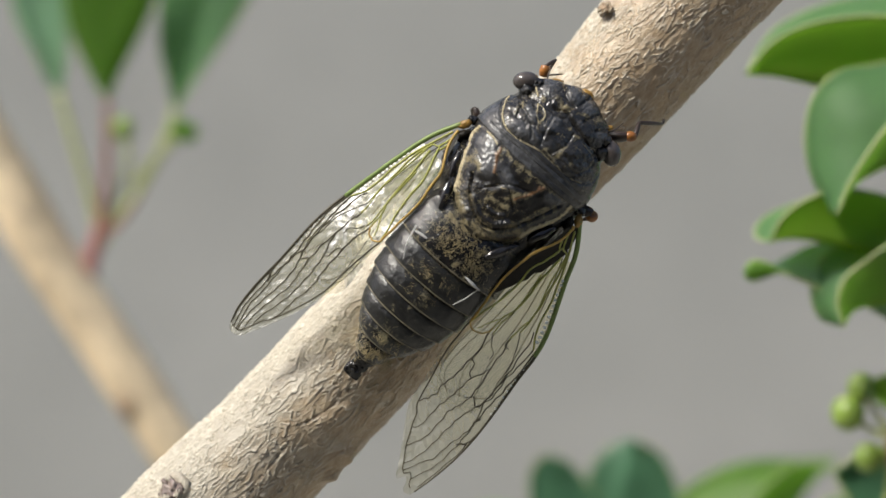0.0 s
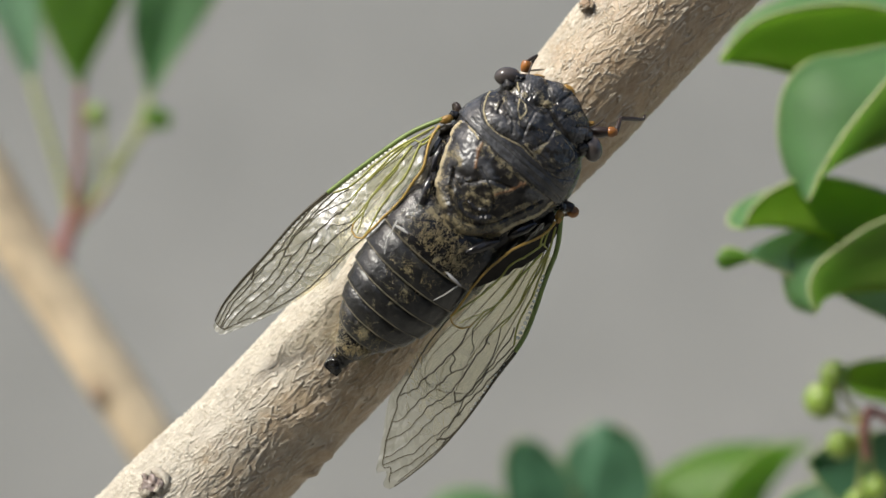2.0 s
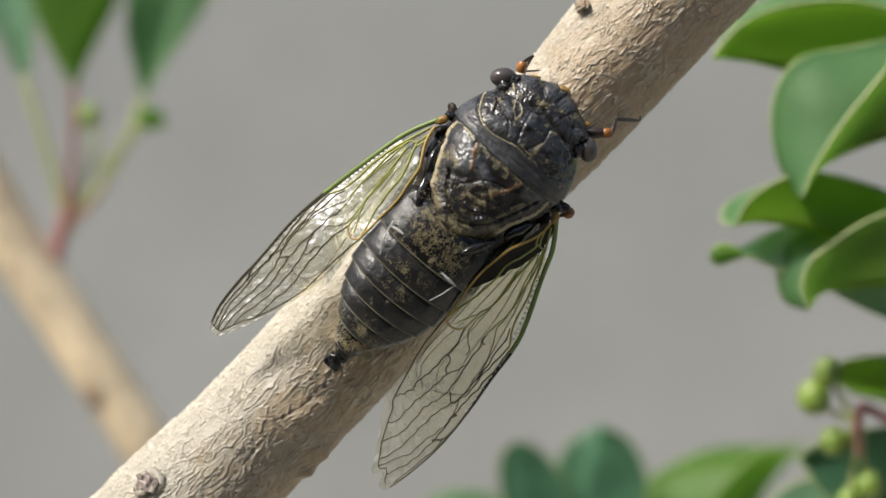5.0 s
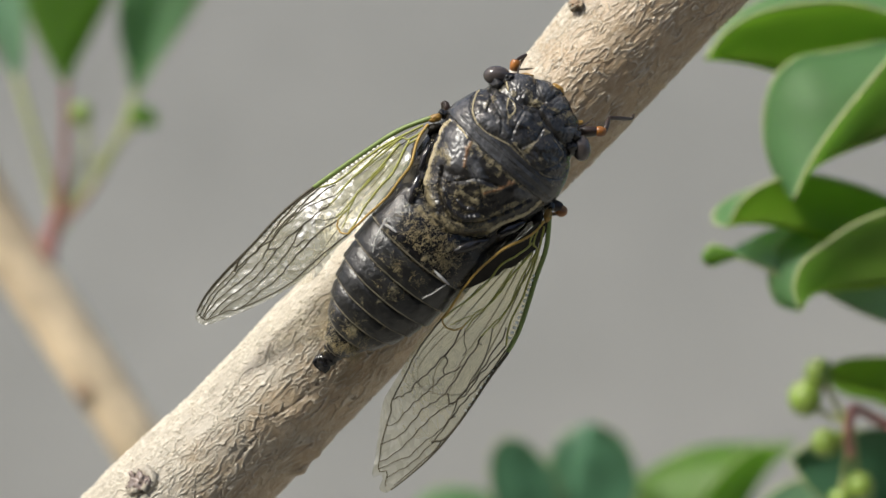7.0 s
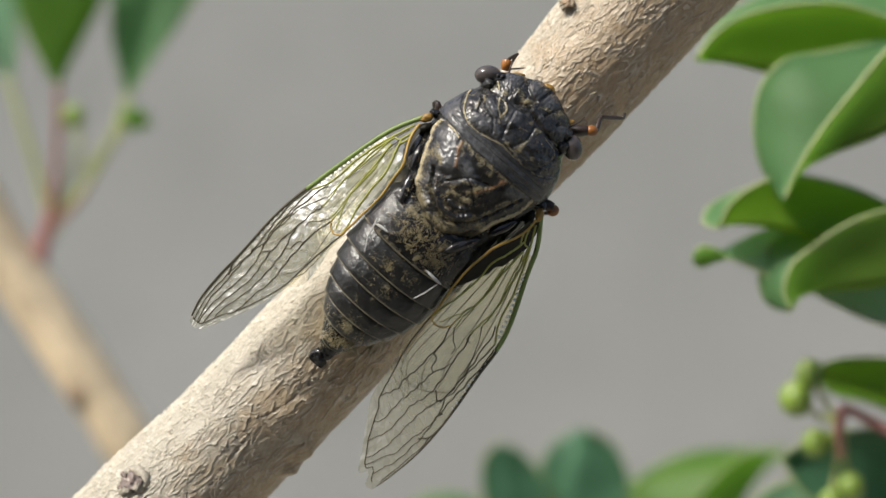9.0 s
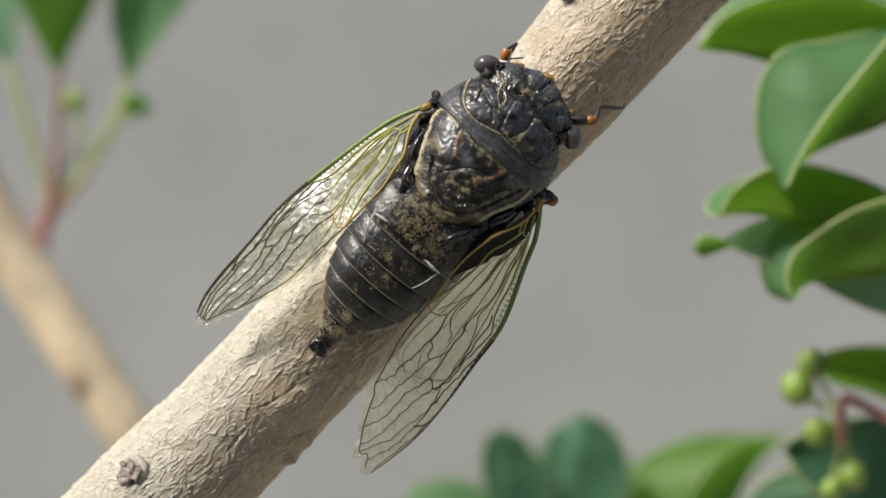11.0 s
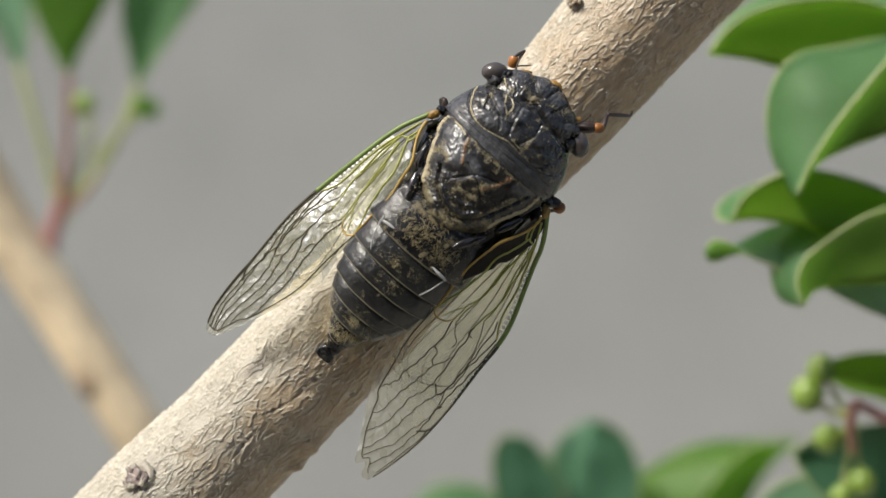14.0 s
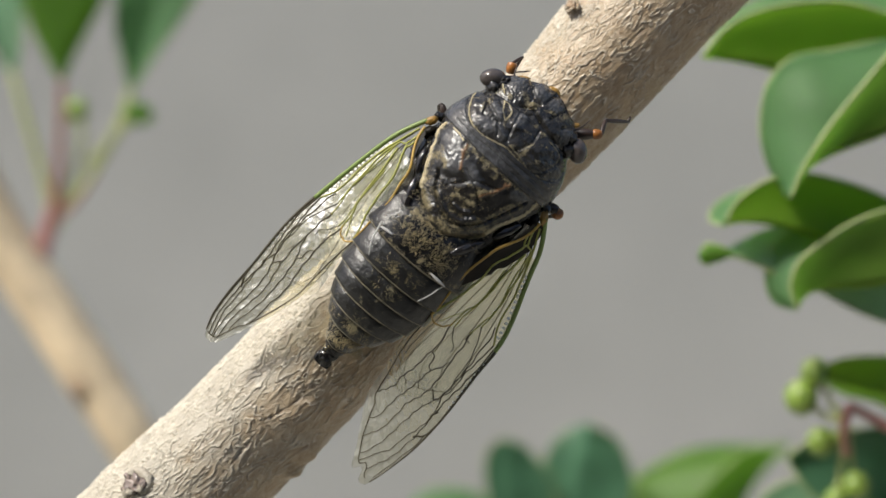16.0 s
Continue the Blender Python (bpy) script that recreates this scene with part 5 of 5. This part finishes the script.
class Wing:
    def __init__(self, lead, trail, ragged, seed, fold=0.535):
        self.lead, self.trail = spline([Vector(p) for p in lead], 200), spline([Vector(p) for p in trail], 200)
        self.ragged, self.seed, self.fold = ragged, seed, fold

    def at(self, t, q, lift=0.0):
        """A point of the wing: t from root to tip, q from the leading to the trailing edge."""
        k = max(0.0, min(199.999, t * 200))
        i = int(k)
        a = self.lead[i].lerp(self.lead[i + 1], k - i)
        # fold: how far along the trailing edge the inner wing field ends
        u = t * self.fold / 0.535 if t < 0.535 else self.fold + (t - 0.535) * (1 - self.fold) / 0.465
        k = max(0.0, min(199.999, u * 200))
        i = int(k)
        b = self.trail[i].lerp(self.trail[i + 1], k - i)
        p = a.lerp(b, q)
        fade = math.sin(math.pi * min(1, max(0, q)))
        p.z += 0.45 * fade * noise.noise(Vector((p.x * 0.16, p.y * 0.16, self.seed)))
        p.z += 0.16 * fade * noise.noise(Vector((p.x * 0.7, p.y * 0.7, self.seed + 5)))
        if t > 0.9:
            e = min(1.0, (t - 0.9) / 0.1)
            reach = table(q, TORN) if self.ragged else 1.1 * math.sin(math.pi * (0.15 + 0.8 * q)) + 0.15 * noise.noise(Vector((q * 12, 0, self.seed)))
            p += Vector((-0.28 if self.ragged else 0.28, -0.96, 0)) * e * e * reach
        p.z += lift
        return p


def wing_skin(name, w, parent, label, material, nt=300, nq=90):
    bm = bmesh.new()
    uv = bm.loops.layers.uv.new("span")
    tq = {}
    grid = []
    for i in range(nt + 1):
        row = []
        for j in range(nq + 1):
            t, q = 0.14 + 0.86 * i / nt, j / nq
            v = bm.verts.new(w.at(t, q) / 1000)
            tq[v] = (t, q)
            row.append(v)
        grid.append(row)
    for r0, r1 in zip(grid, grid[1:]):
        for j in range(nq):
            f = bm.faces.new((r0[j], r0[j + 1], r1[j + 1], r1[j]))
            for lp in f.loops:
                lp[uv].uv = tq[lp.vert]
    return part(name, bm, material, parent, label)


def vein(w, hinge, parent, knots, r0, r1, material, name="vein", label="", steps=10):
    pts = spline([Vector((t, q, 0)) for t, q in knots], max(14, steps * len(knots)))
    path = []
    for i, p in enumerate(pts):
        wig = 0.008 * noise.noise(Vector((p.x * 24, p.y * 24, w.seed))) if 0.02 < p.y < 0.98 else 0
        if 0.5 < p.x < 0.95 and 0.05 < p.y < 0.9:
            wig += 0.006 * math.sin(p.x * 110 + p.y * 30)
        path.append((w.at(min(p.x, 0.995), p.y + wig, 0.05) - hinge) / 1000)
    bm = bmesh.new()
    sweep(bm, path, lambda u: (r0 + (r1 - r0) * u) / 1000, 6)
    return part(name, bm, material, parent, label)


G, Y, K = M_VEIN_GREEN, M_VEIN_YELLOW, M_VEIN_DARK
# veins: knots along each, thickness at both ends, material; first the leading edge and the green veins of the root
ROOT_VEINS = [
    (((0.0, 0.06), (0.06, 0.02), (0.25, 0.015), (0.44, 0.01)), 0.46, 0.46, M_COSTA),
    (((0.035, 0.34), (0.115, 0.25), (0.185, 0.16), (0.275, 0.14), (0.33, 0.17), (0.385, 0.16), (0.43, 0.07)), 0.24, 0.17, G),
    (((0.03, 0.66), (0.105, 0.5), (0.125, 0.3), (0.215, 0.3), (0.28, 0.3), (0.35, 0.3), (0.42, 0.35)), 0.22, 0.12, G),
    (((0.125, 0.3), (0.19, 0.22), (0.265, 0.26), (0.315, 0.28), (0.37, 0.32), (0.405, 0.37), (0.465, 0.41)), 0.22, 0.12, G),
    (((0.14, 0.4), (0.25, 0.49), (0.315, 0.52), (0.38, 0.57), (0.42, 0.64), (0.455, 0.66), (0.5, 0.68)), 0.22, 0.13, G)]
FIELD_VEINS = [
    (((0.23, 0.53), (0.365, 0.56), (0.445, 0.62), (0.495, 0.63)), 0.16, 0.11, G),
    (((0.015, 0.52), (0.14, 0.98), (0.235, 0.97), (0.29, 0.98), (0.36, 0.97), (0.425, 0.95), (0.495, 0.95), (0.53, 0.96)), 0.30, 0.2, Y),
    (((0.11, 0.56), (0.225, 0.75), (0.31, 0.76), (0.4, 0.82), (0.46, 0.89), (0.525, 0.95)), 0.24, 0.15, G),
    (((0.53, 0.96), (0.54, 0.89), (0.535, 0.81), (0.51, 0.71), (0.49, 0.68), (0.455, 0.66)), 0.16, 0.12, Y),
    (((0.52, 0.83), (0.47, 0.74), (0.43, 0.65)), 0.10, 0.10, G),
    (((0.105, 0.5), (0.11, 0.62), (0.06, 0.75)), 0.2, 0.2, G)]
# dark veins of the outer wing
MIDDLE_VEINS = [
    (((0.44, 0.0), (0.6, 0.0), (0.8, 0.0), (0.985, 0.0)), 0.32, 0.13, K),
    (((0.465, 0.41), (0.505, 0.38), (0.565, 0.38), (0.615, 0.35), (0.685, 0.35)), 0.125, 0.11, K),
    (((0.39, 0.2), (0.42, 0.16), (0.475, 0.17), (0.525, 0.15), (0.595, 0.16), (0.655, 0.18), (0.695, 0.23)), 0.14, 0.11, K),
    (((0.5, 0.68), (0.545, 0.65), (0.58, 0.63), (0.61, 0.64), (0.685, 0.66), (0.775, 0.74), (0.82, 0.75), (0.9, 0.88)), 0.14, 0.10, K),
    (((0.43, 0.07), (0.5, 0.1), (0.565, 0.13), (0.62, 0.13), (0.665, 0.18)), 0.13, 0.11, K),
    (((0.44, 0.04), (0.505, 0.03), (0.57, 0.06), (0.63, 0.09), (0.67, 0.11), (0.72, 0.12)), 0.15, 0.12, K),
    (((0.42, 0.35), (0.46, 0.27), (0.525, 0.19), (0.575, 0.19), (0.625, 0.15)), 0.10, 0.09, K)]
CROSS_VEINS = [
    (((0.61, 0.64), (0.615, 0.56), (0.645, 0.55), (0.65, 0.49), (0.625, 0.44), (0.59, 0.39), (0.57, 0.37)), 0.13, 0.11, K),
    (((0.49, 0.64), (0.525, 0.55), (0.535, 0.47), (0.56, 0.46)), 0.10, 0.09, K),
    (((0.68, 0.33), (0.69, 0.27), (0.695, 0.23), (0.665, 0.18)), 0.15, 0.13, K),
    (((0.455, 0.39), (0.485, 0.41), (0.485, 0.34)), 0.12, 0.12, K),
    (((0.715, 0.0), (0.775, 0.03), (0.815, 0.13)), 0.17, 0.20, K),
    (((0.70, 0.10), (0.72, 0.12), (0.735, 0.11)), 0.20, 0.20, K)]
OUTER_VEINS = [
    (((0.65, 0.49), (0.7, 0.52), (0.77, 0.57), (0.83, 0.62), (0.92, 0.64), (0.955, 0.72)), 0.12, 0.09, K),
    (((0.685, 0.35), (0.73, 0.39), (0.795, 0.47), (0.86, 0.47), (0.925, 0.49), (0.985, 0.6)), 0.12, 0.09, K),
    (((0.695, 0.23), (0.76, 0.31), (0.825, 0.34), (0.89, 0.34), (0.955, 0.36), (0.985, 0.42)), 0.12, 0.09, K),
    (((0.665, 0.18), (0.72, 0.12), (0.775, 0.14), (0.845, 0.19), (0.9, 0.19), (0.945, 0.26), (0.985, 0.34)), 0.12, 0.09, K),
    (((0.72, 0.12), (0.795, 0.1), (0.84, 0.11), (0.91, 0.11), (0.985, 0.18)), 0.12, 0.09, K),
    (((0.775, 0.03), (0.815, 0.02), (0.87, 0.03), (0.925, 0.03), (0.97, 0.03)), 0.12, 0.09, K),
    (((0.53, 0.96), (0.61, 0.94), (0.69, 0.93), (0.765, 0.93), (0.9, 0.88), (0.925, 0.79), (0.955, 0.72), (0.98, 0.6), (0.985, 0.42), (0.985, 0.29), (0.985, 0.08)), 0.13, 0.09, K)]
VEIN_LABELS = {"vein_green": "olive-green wing vein", "vein_costa": "thick green leading vein", "vein_amber": "amber wing vein", "vein_dark": "blackish wing vein"}


def wing(name, lead, trail, ragged, seed, label, reach, fold=0.535):
    hinge = (Vector(lead[0]) + Vector(trail[0])) / 2
    root = new(name)
    root.empty_display_size = 0.005
    root.parent = INSECT
    root.location = hinge / 1000
    root["label"] = label
    w = Wing([Vector(p) - hinge for p in lead], [Vector(p) - hinge for p in trail], ragged, seed, fold)
    wing_skin("membrane", w, root, "clear wing membrane with a silky sheen", M_MEMBRANE)
    bm = bmesh.new()
    nb = 24
    grid = []
    for i in range(nb + 1):
        t = 0.02 + reach * i / nb
        inner = (0.06 + 0.90 * (i / nb) ** 0.85 if reach > 0.3 else 0.52 + 0.46 * (i / nb) ** 1.6) + 0.09 * noise.noise(Vector((i * 0.9, seed, 0)))
        grid.append([bm.verts.new(w.at(t, inner + (1.0 - inner) * k / 8, 0.07) / 1000) for k in range(9)])
    for r0, r1 in zip(grid, grid[1:]):
        for k in range(8):
            bm.faces.new((r0[k], r0[k + 1], r1[k + 1], r1[k]))
    part("wing_base", bm, M_BASAL, root, "opaque dark brown wing base")
    zero = Vector((0, 0, 0))
    for group in (ROOT_VEINS, FIELD_VEINS, MIDDLE_VEINS, CROSS_VEINS, OUTER_VEINS):
        for knots, r0, r1, m in group:
            vein(w, zero, root, knots, r0, r1, m, "vein", VEIN_LABELS[m.name])
    # pale beads painted as glints of the crimped strip behind the leading vein
    for k in range(13):
        t = 0.20 + 0.017 * k
        a, b = w.at(t, 0.055, 0.02), w.at(t + 0.004, 0.115, 0.02)
        ball("wing_glint", (a + b) / 2000, mm((b - a).length * 0.46, 0.30, 0.14), M_GLINT, root, "", (b - a).to_track_quat("X", "Z"), 10, 0.3)
    # a second row of painted glints, further out along the leading edge
    for k in range(9):
        t = 0.49 + 0.021 * k
        a, b = w.at(t, 0.012, 0.02), w.at(t + 0.006, 0.035, 0.02)
        ball("wing_glint", (a + b) / 2000, mm((b - a).length * 0.5, 0.26, 0.08), M_GLINT, root, "", (b - a).to_track_quat("X", "Z"), 10, 0.3)
    return root, hinge


def hindwing(name, flip, seed, label):
    low = 0.0 if flip > 0 else 1.3
    lead = [(flip * x, y, z - low) for x, y, z in HIND_LEAD]
    trail = [(flip * x, y, z - low) for x, y, z in HIND_TRAIL]
    hinge = Vector(lead[0])
    root = new(name)
    root.parent = INSECT
    root.location = hinge / 1000
    root["label"] = label
    w = Wing([Vector(p) - hinge for p in lead], [Vector(p) - hinge for p in trail], 0, seed)
    wing_skin("membrane", w, root, "clear hind wing membrane", M_MEMBRANE_HIND, 80, 30)
    for knots in (((0.02, 0.02), (0.5, 0.02), (1, 0.02)), ((0.05, 0.3), (0.4, 0.28), (0.7, 0.3), (0.9, 0.3)), ((0.05, 0.4), (0.4, 0.5), (0.7, 0.55), (0.9, 0.6)),
                  ((0.05, 0.6), (0.4, 0.75), (0.75, 0.8), (0.88, 0.8)), ((0.93, 0.02), (0.92, 0.3), (0.9, 0.6), (0.84, 0.84), (0.72, 0.88), (0.6, 0.92), (0.45, 0.97), (0.3, 0.98))):
        vein(w, Vector((0, 0, 0)), root, knots, 0.10, 0.08, M_VEIN_PALE, "vein", "pale brown wing vein")
    return root, hinge


M_VEIN_PALE = plain("vein_pale", (0.14, 0.12, 0.07), 0.45, 0.4, 0.3, 500, 0.1)
WING_R = wing("forewing", LEAD_R, TRAIL_R, 1.0, 3.0, "clear forewing with green root and a torn tip", 0.38)
WING_L = wing("forewing", LEAD_L, TRAIL_L, 0.0, 8.0, "clear forewing with a green leading edge", 0.14, 0.435)
HIND_R = hindwing("hindwing", 1, 12.0, "clear hind wing under the forewing")
HIND_L = hindwing("hindwing", -1, 15.0, "clear hind wing under the forewing")


# ---------------------------------------------------------------- what moves
# seconds, sway to the right and up in millimetres as seen at the insect's distance
SWAY_LEFT = [
    (0, 1.7, -1.5), (0.5, 0.8, -0.6), (1, 1.3, -0.2), (1.5, 0.4, -0.3), (2, 0.4, -0.2), (2.5, -0.5, 0.1), (3, -0.3, -0.2),
    (3.5, 0.7, -0.7), (4, 0.6, -0.5), (6.5, -0.6, -0.1), (7, -0.1, -0.4), (7.5, -0.3, -0.8), (8, 0.3, -0.7), (8.5, -0.2, -0.8),
    (9, 0.1, -0.8), (11.5, 0.3, -0.1), (12, -0.2, -0.5), (12.5, 0, 0), (13, -0.4, 0.3), (13.5, -0.2, 0.1), (14, 0.7, 0.5),
    (14.5, 0.1, 0.8), (15, 0.4, 0.2), (15.5, 0.5, 1.4), (16, -0.2, 0.5)]
SWAY_RIGHT = [
    (0, 1.9, -2.3), (0.5, 0.9, -1.1), (1, 1.4, -1.3), (1.5, 0.5, -1.0), (2, 0.5, -0.8), (2.5, -0.9, 0.1), (3, -0.6, 0.3),
    (3.5, 0.6, -0.8), (4, 0.6, -0.5), (6.5, -0.7, 0.3), (7, 0, -0.4), (7.5, -0.5, -0.2), (8, 0.3, -0.7), (8.5, -0.4, -0.5),
    (9, -0.2, -0.7), (11.5, 0.3, -0.4), (12, -0.4, -0.2), (12.5, 0, 0), (13, -0.4, 0.5), (13.5, -0.1, 0.4), (14, 0.9, -0.1),
    (14.5, 0.7, 0.2), (15, 0.8, -0.2), (15.5, 0.9, 0.3), (16, 0.1, 0.4)]
SWAY_LOW = [
    (0, 1.1, -1.7), (0.5, 0.5, -0.5), (1, 0.7, 0.5), (1.5, 0.3, 0.4), (2, 0, 0.5), (2.5, -0.6, 0.6), (3, -0.3, 0.5),
    (3.5, 0.7, -1.1), (4, 0.6, -0.1), (6.5, -0.7, 0.2), (7, -0.2, 0.3), (7.5, -0.4, -0.8), (8, 0.1, -1.0), (8.5, -0.1, -1.1),
    (9, -0.3, -0.9), (11.5, -0.1, -0.1), (12, -0.3, -0.6), (12.5, 0, 0), (13, -0.7, 0.4), (13.5, -0.2, 0.3), (14, 0.6, 0.4),
    (14.5, 0.2, 1.5), (15, 0.3, 0.9), (15.5, 0.3, 2.4), (16, -0.3, 0.6)]


def sway(ob, rows, d):
    k = (D + d) / D / 1000
    o = ob.matrix_world.translation.copy()
    walk(ob, [(t, pose(o.x + x * k, o.y, o.z + z * k)) for t, x, z in rows])


# seconds, how far the abdomen is drawn out (1 = 1.6 mm), opening of the right and left wings in degrees
PULSE = [
    (0, 1.0, 1.9, 3.2), (0.5, 0.95, 0.9, 1.5), (1, 0.9, 1.4, 1.9), (1.3, 0.9, 1.4, 2.0), (1.5, 1.0, 3.2, 4.0), (1.65, 1.0, 2.2, 2.8), (2, 1.1, 1.75, 2.2),
    (2.5, 0.95, 1.9, 2.4), (2.8, 1.0, 2.0, 2.6), (3, 1.05, 4.1, 4.2), (3.2, 0.7, 2.4, 2.8), (3.5, 0.1, 1.3, 2.0), (4, 0.4, 1.8, 1.9), (6.3, 0.2, 1.95, 2.2), (6.5, 0.15, 2.0, 2.3), (6.8, 0.4, 2.2, 2.5),
    (7, 1.0, 3.65, 4.0), (7.2, 0.7, 2.8, 3.3), (7.5, 0.25, 2.2, 2.85), (8, -0.35, 1.6, 2.75), (8.5, 0.25, 2.05, 2.35), (9, 0.2, 2.35, 3.05), (9.2, 0.2, 2.0, 2.6),
    (11.3, 0.1, 1.2, 1.1), (11.5, 0.1, 1.15, 0.95), (12, 0.1, 1.0, 0.7), (12.5, 0.05, 0.8, 0.5), (13, 0.05, 0.6, 0.5), (13.5, 0.05, 0.4, 0.35), (14, 0, 0.35, 0.2),
    (14.5, 0, 0.4, 0.15), (15, 0, 0.2, 0.15), (15.5, 0, 0.15, 0), (16, 0, 0, 0)]


def insect_motions():
    for seg, share in SEGMENTS:
        if share:
            walk(seg, [(t, pose(0, -0.0016 * share * e, 0)) for t, e, _, _ in PULSE])
    for (root, hinge), side in ((WING_R, 2), (WING_L, 3), (HIND_R, 2), (HIND_L, 3)):
        h = hinge / 1000
        turn = 1 if side == 2 else -1
        walk(root, [(row[0], pose(h.x, h.y, h.z, 0, 0, turn * row[side])) for row in PULSE])



def motions():
    sway(LEFT, SWAY_LEFT, 0.29)
    sway(RIGHT, SWAY_RIGHT, 0.085)
    sway(LOW, SWAY_LOW, 0.26)
    insect_motions()


motions()
